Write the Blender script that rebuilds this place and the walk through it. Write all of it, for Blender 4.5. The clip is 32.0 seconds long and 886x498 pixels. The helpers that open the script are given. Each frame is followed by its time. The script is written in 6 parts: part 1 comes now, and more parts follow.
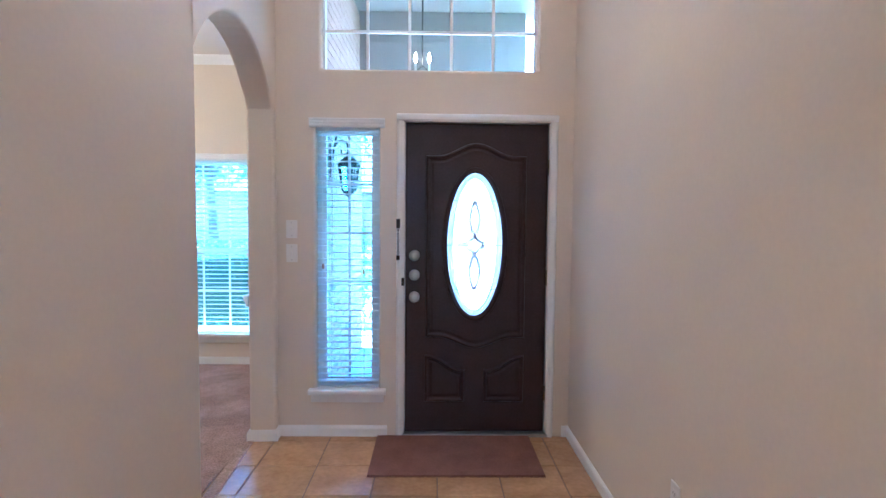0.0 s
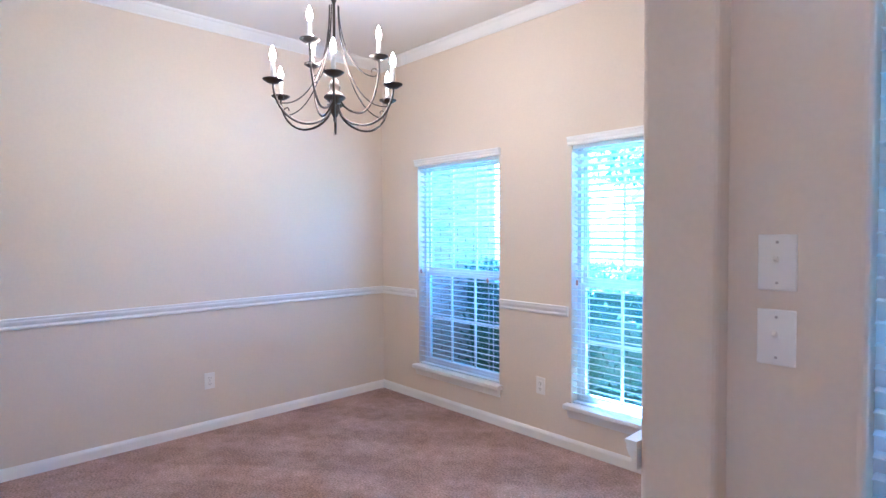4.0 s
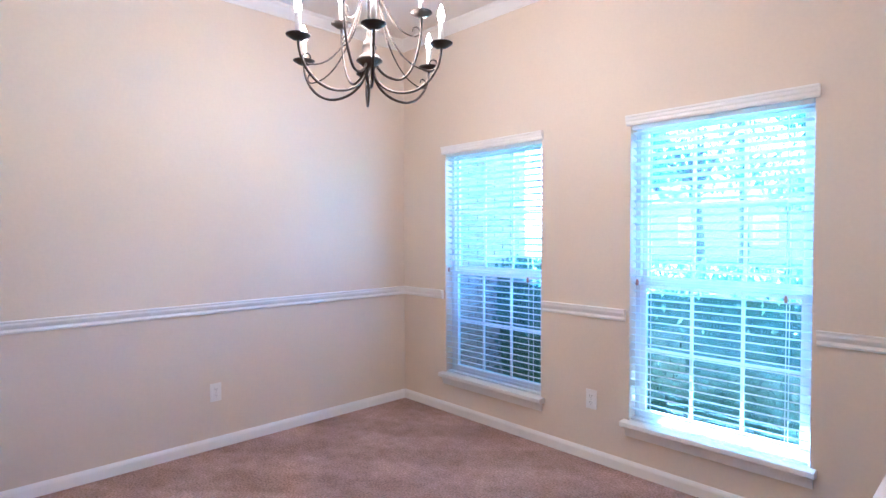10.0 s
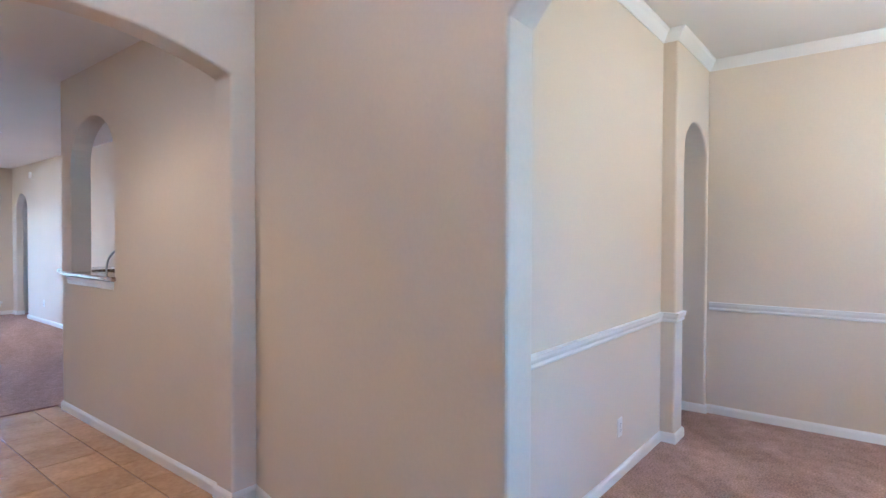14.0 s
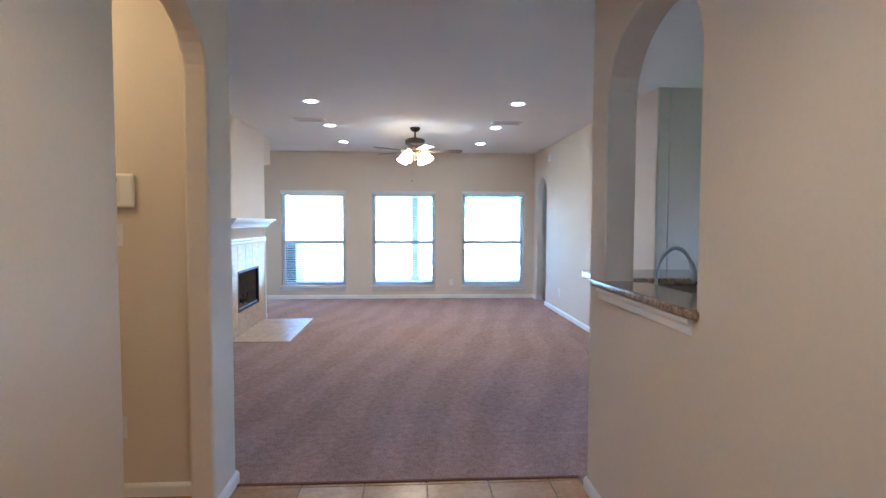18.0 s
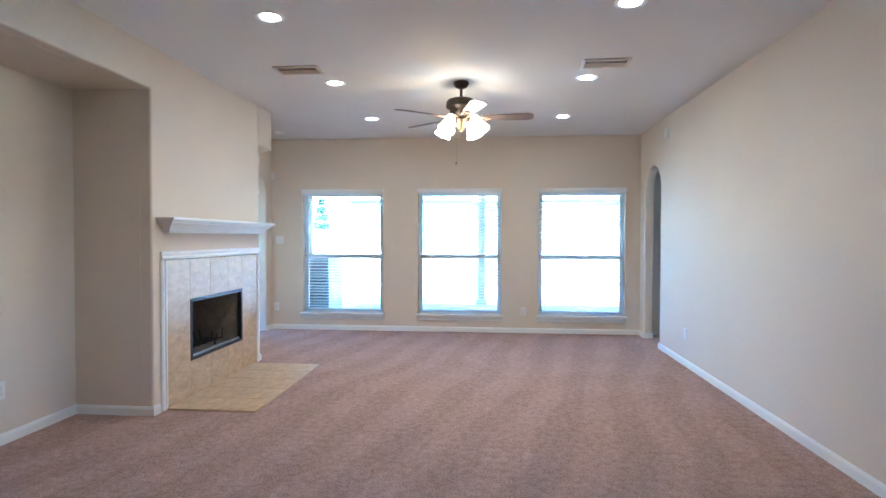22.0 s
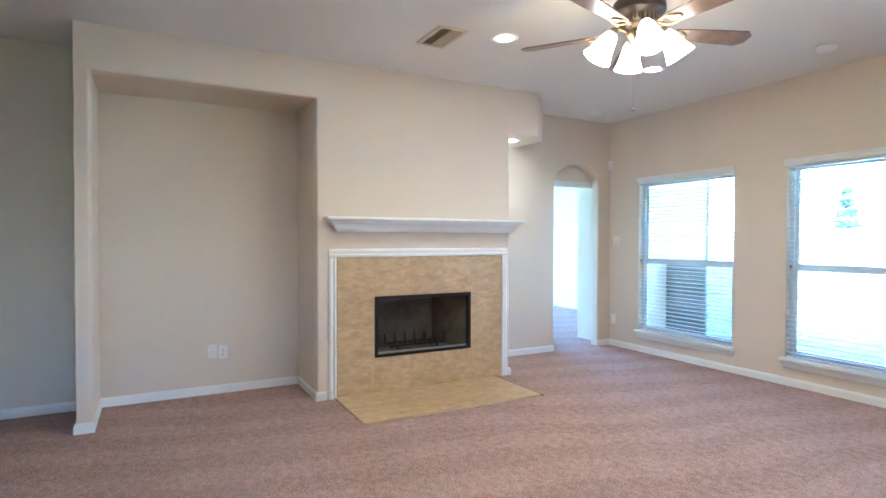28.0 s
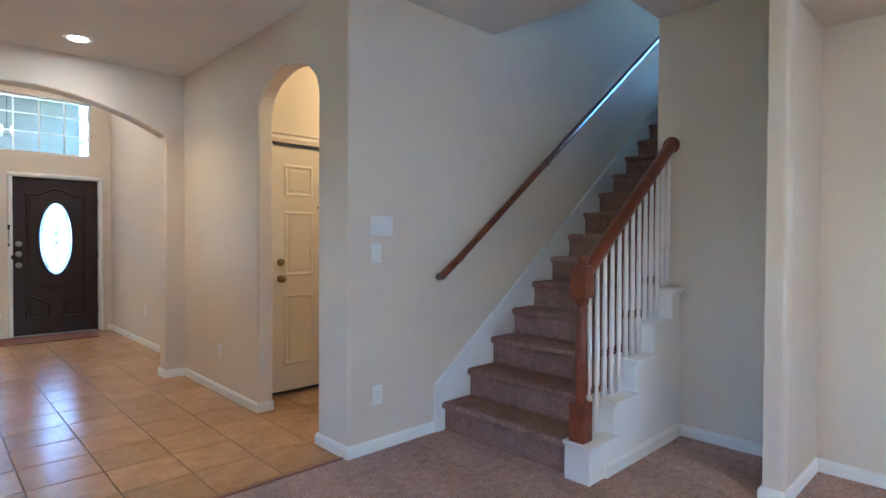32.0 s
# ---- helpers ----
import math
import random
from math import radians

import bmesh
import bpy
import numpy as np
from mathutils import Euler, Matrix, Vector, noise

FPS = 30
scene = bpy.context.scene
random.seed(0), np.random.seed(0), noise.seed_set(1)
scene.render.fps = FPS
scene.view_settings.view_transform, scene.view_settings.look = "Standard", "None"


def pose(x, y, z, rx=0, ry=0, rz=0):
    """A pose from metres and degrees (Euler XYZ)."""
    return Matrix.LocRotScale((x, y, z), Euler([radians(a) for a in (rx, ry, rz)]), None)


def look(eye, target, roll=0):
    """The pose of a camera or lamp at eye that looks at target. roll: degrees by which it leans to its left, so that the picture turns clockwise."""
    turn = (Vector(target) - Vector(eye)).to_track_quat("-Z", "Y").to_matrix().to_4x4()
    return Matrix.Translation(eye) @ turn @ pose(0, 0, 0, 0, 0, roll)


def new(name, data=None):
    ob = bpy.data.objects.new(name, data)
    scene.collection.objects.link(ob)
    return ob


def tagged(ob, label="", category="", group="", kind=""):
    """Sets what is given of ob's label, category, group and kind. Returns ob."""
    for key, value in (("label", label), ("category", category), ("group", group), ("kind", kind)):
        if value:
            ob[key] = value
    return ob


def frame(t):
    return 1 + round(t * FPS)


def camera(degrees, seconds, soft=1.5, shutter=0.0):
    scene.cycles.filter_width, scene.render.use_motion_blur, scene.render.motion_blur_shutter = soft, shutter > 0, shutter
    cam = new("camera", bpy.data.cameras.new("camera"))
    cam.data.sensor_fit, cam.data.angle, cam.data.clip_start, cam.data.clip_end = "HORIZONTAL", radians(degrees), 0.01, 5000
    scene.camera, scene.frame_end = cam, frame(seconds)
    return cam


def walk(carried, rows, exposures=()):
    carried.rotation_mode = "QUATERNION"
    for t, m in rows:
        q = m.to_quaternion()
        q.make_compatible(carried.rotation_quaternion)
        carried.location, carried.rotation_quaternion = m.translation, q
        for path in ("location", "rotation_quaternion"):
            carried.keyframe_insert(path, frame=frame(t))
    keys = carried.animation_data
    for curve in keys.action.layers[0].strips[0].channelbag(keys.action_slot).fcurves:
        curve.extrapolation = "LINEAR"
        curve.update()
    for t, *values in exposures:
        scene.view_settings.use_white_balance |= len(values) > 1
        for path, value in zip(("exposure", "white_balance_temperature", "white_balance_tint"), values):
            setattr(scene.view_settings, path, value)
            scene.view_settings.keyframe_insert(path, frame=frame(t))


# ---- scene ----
cam = camera(78.1, 32.0)
PATH = [
    (0, (0.987, -3.53, 1.444), (1.019, -1.534, 1.327), 0.5),
    (0.5, (1.061, -3.184, 1.425), (1.059, -1.188, 1.309), 0.5),
    (1, (1.11, -2.825, 1.396), (1.035, -0.829, 1.3), 0.3),
    (1.5, (1.056, -2.527, 1.438), (0.791, -0.548, 1.331), 0.0),
    (2, (1.064, -2.162, 1.446), (0.479, -0.252, 1.343), -0.3),
    (2.5, (0.932, -1.907, 1.427), (0.123, -0.08, 1.332), -0.3),
    (3, (0.763, -1.617, 1.434), (-0.29, 0.081, 1.356), -0.2),
    (3.5, (0.578, -1.403, 1.427), (-0.734, 0.106, 1.361), -0.2),
    (4, (0.416, -1.276, 1.426), (-1.04, 0.095, 1.361), -0.3),
    (4.5, (0.27, -1.148, 1.372), (-1.336, 0.043, 1.336), -0.3),
    (6.5, (-0.008, -1.169, 1.388), (-1.738, -0.168, 1.336), -0.1),
    (7, (-0.075, -1.176, 1.384), (-1.74, -0.07, 1.328), -0.1),
    (7.5, (-0.125, -1.184, 1.376), (-1.723, 0.017, 1.32), 0.0),
    (8, (-0.153, -1.184, 1.382), (-1.691, 0.093, 1.325), 0.0),
    (8.5, (-0.171, -1.186, 1.379), (-1.644, 0.167, 1.319), 0.0),
    (9, (-0.159, -1.192, 1.375), (-1.574, 0.22, 1.313), 0.0),
    (9.5, (-0.125, -1.196, 1.367), (-1.523, 0.234, 1.306), -0.0),
    (10, (-0.059, -1.147, 1.375), (-1.513, 0.225, 1.315), -0.2),
    (10.5, (0.091, -1.086, 1.365), (-1.538, 0.073, 1.313), -0.4),
    (11, (0.329, -1.069, 1.428), (-1.395, -0.055, 1.388), -0.1),
    (11.5, (0.671, -1.011, 1.478), (-1.158, -0.202, 1.458), -0.2),
    (12, (0.913, -0.906, 1.504), (-1.043, -0.49, 1.477), -0.5),
    (12.4, (1.024, -0.749, 1.508), (-0.976, -0.753, 1.476), 0.2),
    (13, (1.194, -0.573, 1.499), (-0.75, -1.039, 1.468), 0.1),
    (13.6, (1.336, -0.472, 1.486), (-0.412, -1.444, 1.467), -0.3),
    (14.2, (1.399, -0.497, 1.446), (-0.062, -1.849, 1.387), 0.2),
    (14.5, (1.312, -0.574, 1.458), (-0.007, -2.074, 1.359), -0.2),
    (14.8, (1.27, -0.704, 1.479), (0.112, -2.33, 1.367), 0.0),
    (15, (1.231, -0.793, 1.487), (0.191, -2.498, 1.373), 0.0),
    (15.4, (1.163, -1.021, 1.486), (0.405, -2.868, 1.368), -0.0),
    (17.5, (0.825, -2.547, 1.482), (0.674, -4.539, 1.385), 0.1),
    (18, (0.763, -3.0, 1.468), (0.64, -4.994, 1.367), 0.2),
    (18.5, (0.849, -3.458, 1.447), (0.731, -5.453, 1.363), 0.2),
    (19, (0.803, -3.86, 1.433), (0.718, -5.857, 1.37), 0.2),
    (19.5, (0.762, -4.254, 1.439), (0.69, -6.251, 1.379), 0.3),
    (20, (0.69, -4.572, 1.415), (0.667, -6.572, 1.37), 0.2),
    (20.5, (0.686, -4.894, 1.402), (0.699, -6.893, 1.357), 0.1),
    (21, (0.664, -5.136, 1.379), (0.69, -7.136, 1.334), 0.2),
    (21.5, (0.542, -5.414, 1.361), (0.626, -7.412, 1.321), 0.1),
    (22, (0.394, -5.629, 1.345), (0.575, -7.62, 1.303), 0.1),
    (22.5, (0.23, -5.888, 1.33), (0.501, -7.869, 1.287), 0.1),
    (23, (0.07, -6.109, 1.328), (0.41, -8.079, 1.284), 0.2),
    (23.5, (-0.159, -6.374, 1.309), (0.312, -8.318, 1.272), 0.1),
    (24, (-0.337, -6.559, 1.316), (0.281, -8.46, 1.278), 0.1),
    (24.5, (-0.527, -6.826, 1.349), (0.24, -8.672, 1.311), 0.2),
    (26.5, (-1.314, -7.866, 1.337), (0.054, -9.324, 1.305), 0.1),
    (27, (-1.453, -8.040, 1.357), (0.074, -9.331, 1.317), 0.2),
    (27.5, (-1.461, -8.163, 1.354), (0.191, -9.290, 1.312), 0.1),
    (28, (-1.443, -8.318, 1.312), (0.322, -9.259, 1.278), 0.1),
    (28.5, (-1.313, -8.487, 1.304), (0.566, -9.173, 1.285), 0.1),
    (29, (-1.189, -8.686, 1.317), (0.773, -9.072, 1.296), 0.2),
    (29.5, (-1.045, -8.846, 1.333), (0.955, -8.851, 1.312), 0.4),
    (30, (-0.839, -8.953, 1.356), (1.138, -8.651, 1.325), 0.2),
    (30.5, (-0.638, -8.912, 1.315), (1.282, -8.352, 1.284), 0.3),
    (31, (-0.408, -8.836, 1.307), (1.385, -7.951, 1.273), 0.4),
    (31.5, (-0.235, -8.708, 1.258), (1.364, -7.507, 1.232), 0.5),
    (32, (-0.049, -8.697, 1.274), (1.335, -7.253, 1.24), 0.3),
]
EV = 4.75
KEL, TINT = 3880, 1
walk(cam, [(t, look(eye, target, roll)) for t, eye, target, roll in PATH], [(0, EV + 0.18, KEL + 210, TINT + 10), (3, EV + 0.25, KEL + 130, TINT + 13), (9, EV + 0.31, KEL + 270, TINT + 19), (13, EV + 0.33, KEL + 290, TINT + 12), (15, EV + 0.36, KEL + 220, TINT + 5), (17.5, EV + 0.08, KEL + 260, TINT + 3), (24, EV + 0.28, KEL + 310, TINT), (28, EV + 0.38, KEL + 390, TINT - 1), (30, EV + 0.3, KEL + 420, TINT - 1), (31.2, EV + 0.34, KEL + 490, TINT - 1), (32, EV + 0.37, KEL + 370, TINT)])

# ---------- sky, sun ----------
world = bpy.data.worlds.new("sky")
scene.world = world
world.use_nodes = True
nt = world.node_tree
sky = nt.nodes.new("ShaderNodeTexSky")
sky.sky_type, sky.sun_disc, sky.sun_elevation, sky.sun_rotation = "NISHITA", False, radians(56), radians(306)
nt.links.new(sky.outputs["Color"], nt.nodes["Background"].inputs["Color"])
nt.nodes["Background"].inputs["Strength"].default_value = 0.15
sun = bpy.data.lights.new("sun", "SUN")
sun.energy, sun.angle, sun.color = 4.9, radians(0.5), (1.0, 0.95, 0.88)
new("sun", sun).matrix_basis = look((0, 0, 0), (0.45, -0.33, -0.83))


def lamp(name, x, y, z, watts, color, radius=0.05, kind="POINT", spot=110):
    d = bpy.data.lights.new(name, kind)
    d.energy, d.color = watts, color
    d.shadow_soft_size = radius
    if kind == "SPOT":
        d.spot_size, d.spot_blend = radians(spot), 0.6
    o = new(name, d)
    o.matrix_basis = pose(x, y, z)
    return o


WARM = (1.0, 0.74, 0.46)

# ---------- small builders ----------
from mathutils import geometry


def part(name, bm, material, parent=None, label="", smooth=False):
    """Link a bmesh as one mesh object, under a thing or a part."""
    me = bpy.data.meshes.new(name)
    bmesh.ops.recalc_face_normals(bm, faces=bm.faces[:])
    bm.to_mesh(me)
    bm.free()
    if material:
        me.materials.append(material)
    if smooth:
        for p in me.polygons:
            p.use_smooth = True
    ob = new(name, me)
    if parent is not None:
        ob.parent = parent
    if label:
        ob["label"] = label
    return ob


def twin(ob, parent, m):
    """Another object on the same mesh, posed by m under parent."""
    o = new(ob.name.split(".")[0], ob.data)
    o.parent = parent
    o.matrix_basis = m
    return o


def thing(name, label, category, x=0, y=0, z=0, rz=0, group="", kind=""):
    e = new(name)
    e.empty_display_size = 0.1
    e.matrix_basis = pose(x, y, z, 0, 0, rz)
    return tagged(e, label, category, group, kind)


def add_box(bm, x0, x1, y0, y1, z0, z1):
    v = [bm.verts.new((x, y, z)) for x in (x0, x1) for y in (y0, y1) for z in (z0, z1)]
    for f in ((0, 1, 3, 2), (4, 6, 7, 5), (0, 4, 5, 1), (2, 3, 7, 6), (0, 2, 6, 4), (1, 5, 7, 3)):
        bm.faces.new([v[i] for i in f])
    return bm


def box(x0, x1, y0, y1, z0, z1, bevel=0.0, seg=2):
    bm = add_box(bmesh.new(), x0, x1, y0, y1, z0, z1)
    if bevel:
        bmesh.ops.bevel(bm, geom=bm.edges[:], offset=bevel, segments=seg, affect="EDGES", profile=0.5)
    return bm


def prism(pts, d0, d1, axis="y"):
    """A 2D outline (u, w) pushed from d0 to d1 along an axis. y: (x, z); x: (y, z); z: (x, y)."""
    bm = bmesh.new()
    put = {"y": lambda u, w, d: (u, d, w), "x": lambda u, w, d: (d, u, w), "z": lambda u, w, d: (u, w, d)}[axis]
    a = [bm.verts.new(put(u, w, d0)) for u, w in pts]
    b = [bm.verts.new(put(u, w, d1)) for u, w in pts]
    n = len(pts)
    bm.faces.new(a), bm.faces.new(b)
    for i in range(n):
        bm.faces.new((a[i], a[(i + 1) % n], b[(i + 1) % n], b[i]))
    return bm


def lathe(profile, steps=20, x=0, y=0, z=0):
    """Turn a list of (radius, height) round z."""
    bm = bmesh.new()
    rings = []
    for r, h in profile:
        rings.append([bm.verts.new((x + r * math.cos(2 * math.pi * i / steps), y + r * math.sin(2 * math.pi * i / steps), z + h)) for i in range(steps)])
    for a, b in zip(rings, rings[1:]):
        for i in range(steps):
            j = (i + 1) % steps
            bm.faces.new((a[i], a[j], b[j], b[i]))
    bm.faces.new(rings[0]), bm.faces.new(rings[-1])
    return bm


def tube(path, radius, steps=8, closed=False):
    """A round rod along a list of points; radius is a number or one for each point."""
    bm = bmesh.new()
    path = [Vector(p) for p in path]
    n = len(path)
    rings = []
    for i, p in enumerate(path):
        a = path[i - 1] if (i or closed) else p
        b = path[(i + 1) % n] if (i < n - 1 or closed) else p
        d = (b - a).normalized()
        u = d.cross(Vector((0.13, 0.31, 1)))
        if u.length < 1e-3:
            u = d.cross(Vector((1, 0, 0)))
        u.normalize()
        w = d.cross(u)
        r = radius[i] if isinstance(radius, (list, tuple)) else radius
        rings.append([bm.verts.new(p + r * (math.cos(2 * math.pi * k / steps) * u + math.sin(2 * math.pi * k / steps) * w)) for k in range(steps)])
    pairs = list(zip(rings, rings[1:])) + ([(rings[-1], rings[0])] if closed else [])
    for a, b in pairs:
        for i in range(steps):
            j = (i + 1) % steps
            bm.faces.new((a[i], a[j], b[j], b[i]))
    if not closed:
        bm.faces.new(rings[0]), bm.faces.new(rings[-1])
    return bm


def run(profile, path, closed=False):
    """A moulding: profile (out, up) swept along a floor line; out is to the right of the way walked, mitred at corners."""
    bm = bmesh.new()
    pts = [Vector((p[0], p[1])) for p in path]
    z = path[0][2] if len(path[0]) > 2 else 0
    n = len(pts)
    rings = []
    for i, p in enumerate(pts):
        a = (p - pts[i - 1]).normalized() if (i or closed) else None
        b = (pts[(i + 1) % n] - p).normalized() if (i < n - 1 or closed) else None
        a = a or b
        b = b or a
        na, nb = Vector((a.y, -a.x)), Vector((b.y, -b.x))
        m = na + nb
        m = m / max(0.2, m.dot(na)) if m.length > 1e-6 else na
        rings.append([bm.verts.new((p.x + m.x * o, p.y + m.y * o, z + h)) for o, h in profile])
    k = len(profile)
    pairs = list(zip(rings, rings[1:])) + ([(rings[-1], rings[0])] if closed else [])
    for a, b in pairs:
        for i in range(k):
            j = (i + 1) % k
            bm.faces.new((a[i], a[j], b[j], b[i]))
    if not closed:
        bm.faces.new(rings[0]), bm.faces.new(rings[-1])
    return bm


def arch_loop(u0, u1, z0, spring, apex, steps=18):
    """An opening with a curved head: up from z0 to the spring line, then an elliptic head."""
    c, r, h = (u0 + u1) / 2, (u1 - u0) / 2, apex - spring
    top = [(c + r * math.cos(math.pi * i / steps), spring + h * math.sin(math.pi * i / steps)) for i in range(steps + 1)]
    return [(u0, z0), (u1, z0)] + top


def segment_loop(u0, u1, z0, spring, apex, n=18):
    """An opening with a low circular head that meets its jambs at an angle."""
    hw, rise, c = (u1 - u0) / 2, apex - spring, (u0 + u1) / 2
    r = (hw * hw + rise * rise) / (2 * rise)
    a = math.asin(hw / r)
    return [(u0, z0)] + [(c - r * math.sin(a - 2 * a * i / n), apex - r + r * math.cos(a - 2 * a * i / n)) for i in range(n + 1)] + [(u1, z0)]


def rect_loop(u0, u1, z0, z1):
    return [(u0, z0), (u1, z0), (u1, z1), (u0, z1)]


def wall(name, axis, d0, d1, outline, holes, material, label, bull=0.016, category="wall"):
    """A wall between two planes d0 and d1 across an axis, with openings through it and rounded edges round them."""
    loops = [outline] + holes
    flat = [p for lp in loops for p in lp]
    tris = geometry.tessellate_polygon([[Vector((u, w, 0)) for u, w in lp] for lp in loops])
    bm = bmesh.new()
    put = (lambda u, w, d: (d, u, w)) if axis == "x" else (lambda u, w, d: (u, d, w))
    a = [bm.verts.new(put(u, w, d0)) for u, w in flat]
    b = [bm.verts.new(put(u, w, d1)) for u, w in flat]
    for i, j, k in tris:
        bm.faces.new((a[i], a[j], a[k]))
        bm.faces.new((b[k], b[j], b[i]))
    s = 0
    for lp in loops:
        n = len(lp)
        for i in range(n):
            p, q = s + i, s + (i + 1) % n
            bm.faces.new((a[p], a[q], b[q], b[p]))
        s += n
    bmesh.ops.dissolve_limit(bm, angle_limit=0.01, verts=bm.verts[:], edges=bm.edges[:])
    ob = part(name, bm, material)
    if bull:
        mod = ob.modifiers.new("round", "BEVEL")
        mod.width, mod.segments, mod.limit_method, mod.angle_limit = bull, 3, "ANGLE", radians(50)
        mod.use_clamp_overlap = True
    return tagged(ob, label, category, kind="structure")

# ---------- materials ----------
def mat(name, color, rough=0.5, metal=0.0, spots=None, scale=6.0, amount=0.12, fine=None, bump=0.0, bump_scale=200.0, spec=0.5, coat=0.0, mid=None, ramp_at=(0.35, 0.7)):
    """A procedural surface: a base colour varied at a large and a small scale, with relief."""
    m = bpy.data.materials.new(name)
    m.use_nodes = True
    nt = m.node_tree
    b = nt.nodes["Principled BSDF"]
    b.inputs["Roughness"].default_value = rough
    b.inputs["Metallic"].default_value = metal
    b.inputs["Specular IOR Level"].default_value = spec
    b.inputs["Coat Weight"].default_value = coat
    tc = nt.nodes.new("ShaderNodeTexCoord")
    n1 = nt.nodes.new("ShaderNodeTexNoise")
    n1.inputs["Scale"].default_value, n1.inputs["Detail"].default_value = scale, 5
    nt.links.new(tc.outputs["Object"], n1.inputs["Vector"])
    mix = nt.nodes.new("ShaderNodeMix")
    mix.data_type = "RGBA"
    c2 = spots if spots else tuple(max(0, c * (1 - amount)) for c in color)
    mix.inputs["A"].default_value, mix.inputs["B"].default_value = (*color, 1), (*c2, 1)
    ramp = nt.nodes.new("ShaderNodeMapRange")
    ramp.inputs["From Min"].default_value, ramp.inputs["From Max"].default_value = ramp_at
    nt.links.new(n1.outputs["Fac"], ramp.inputs["Value"])
    nt.links.new(ramp.outputs["Result"], mix.inputs["Factor"])
    last = mix.outputs["Result"]
    for fine in [q for q in (mid, fine) if q]:
        n2 = nt.nodes.new("ShaderNodeTexNoise")
        n2.inputs["Scale"].default_value, n2.inputs["Detail"].default_value = fine[0], 3
        nt.links.new(tc.outputs["Object"], n2.inputs["Vector"])
        m2 = nt.nodes.new("ShaderNodeMix")
        m2.data_type, m2.blend_type = "RGBA", "MULTIPLY"
        r2 = nt.nodes.new("ShaderNodeMapRange")
        r2.inputs["From Min"].default_value, r2.inputs["From Max"].default_value = 0.3, 0.7
        r2.inputs["To Min"].default_value, r2.inputs["To Max"].default_value = 1 - fine[1], 1 + fine[1]
        nt.links.new(n2.outputs["Fac"], r2.inputs["Value"])
        m2.inputs["Factor"].default_value = 1
        nt.links.new(last, m2.inputs["A"])
        nt.links.new(r2.outputs["Result"], m2.inputs["B"])
        last = m2.outputs["Result"]
    nt.links.new(last, b.inputs["Base Color"])
    if bump:
        n3 = nt.nodes.new("ShaderNodeTexNoise")
        n3.inputs["Scale"].default_value, n3.inputs["Detail"].default_value = bump_scale, 3
        nt.links.new(tc.outputs["Object"], n3.inputs["Vector"])
        bp = nt.nodes.new("ShaderNodeBump")
        bp.inputs["Strength"].default_value, bp.inputs["Distance"].default_value = bump, 0.004
        nt.links.new(n3.outputs["Fac"], bp.inputs["Height"])
        nt.links.new(bp.outputs["Normal"], b.inputs["Normal"])
    return m


def glow(name, color, strength):
    m = bpy.data.materials.new(name)
    m.use_nodes = True
    b = m.node_tree.nodes["Principled BSDF"]
    b.inputs["Base Color"].default_value = (0.8, 0.8, 0.8, 1)
    b.inputs["Emission Color"].default_value = (*color, 1)
    b.inputs["Emission Strength"].default_value = strength
    return m


def clear_glass(name, tint=(1, 1, 1), rough=0.0):
    m = bpy.data.materials.new(name)
    m.use_nodes = True
    b = m.node_tree.nodes["Principled BSDF"]
    b.inputs["Base Color"].default_value = (*tint, 1)
    b.inputs["Roughness"].default_value = rough
    b.inputs["IOR"].default_value = 1.45
    b.inputs["Transmission Weight"].default_value = 1
    return m


def through_lit(m, share, color):
    """Let part of the light falling on the far side shine through, as thin vinyl and frosted glass do."""
    nt = m.node_tree
    b = nt.nodes["Principled BSDF"]
    tr = nt.nodes.new("ShaderNodeBsdfTranslucent")
    tr.inputs["Color"].default_value = (*color, 1)
    mx = nt.nodes.new("ShaderNodeMixShader")
    mx.inputs[0].default_value = share
    nt.links.new(b.outputs[0], mx.inputs[1])
    nt.links.new(tr.outputs[0], mx.inputs[2])
    nt.links.new(mx.outputs[0], nt.nodes["Material Output"].inputs["Surface"])
    return m


PAINT = mat("wall_paint", (0.71, 0.63, 0.518), 0.75, scale=0.8, amount=0.05, fine=(60, 0.015), bump=0.12, bump_scale=140, spec=0.3)
CEIL = mat("ceiling_paint", (0.77, 0.745, 0.70), 0.85, scale=0.7, amount=0.05, bump=0.2, bump_scale=120, spec=0.2)
TRIM = mat("white_trim_paint", (0.82, 0.82, 0.80), 0.38, scale=3, amount=0.04, bump=0.03, bump_scale=60)
WHITE = mat("white_plastic", (0.80, 0.79, 0.75), 0.35, scale=10, amount=0.02)
# white slats; cool daylight is painted in as a cyan shine-through colour
SLAT = through_lit(mat("blind_slat_white", (0.80, 0.80, 0.79), 0.45, scale=8, amount=0.03), 0.34, (0.84, 0.96, 1.0))
DOORW = mat("dark_stained_wood", (0.030, 0.014, 0.016), 0.42, spec=0.35, spots=(0.022, 0.011, 0.012), scale=9, fine=(70, 0.2), bump=0.12, bump_scale=90)
RAILW = mat("cherry_stained_wood", (0.19, 0.048, 0.018), 0.28, spots=(0.10, 0.024, 0.010), scale=12, fine=(90, 0.2), bump=0.05, bump_scale=120, coat=0.3)
STEEL = mat("brushed_nickel", (0.46, 0.45, 0.43), 0.3, 1.0, scale=30, amount=0.1)
PEWTER = mat("dark_pewter_metal", (0.075, 0.065, 0.058), 0.42, 1.0, scale=25, amount=0.25)
BRONZE = mat("oil_rubbed_bronze", (0.085, 0.065, 0.05), 0.42, 0.8, scale=20, amount=0.3)
BRASS = mat("aged_brass", (0.30, 0.22, 0.12), 0.38, 1.0, scale=25, amount=0.25)
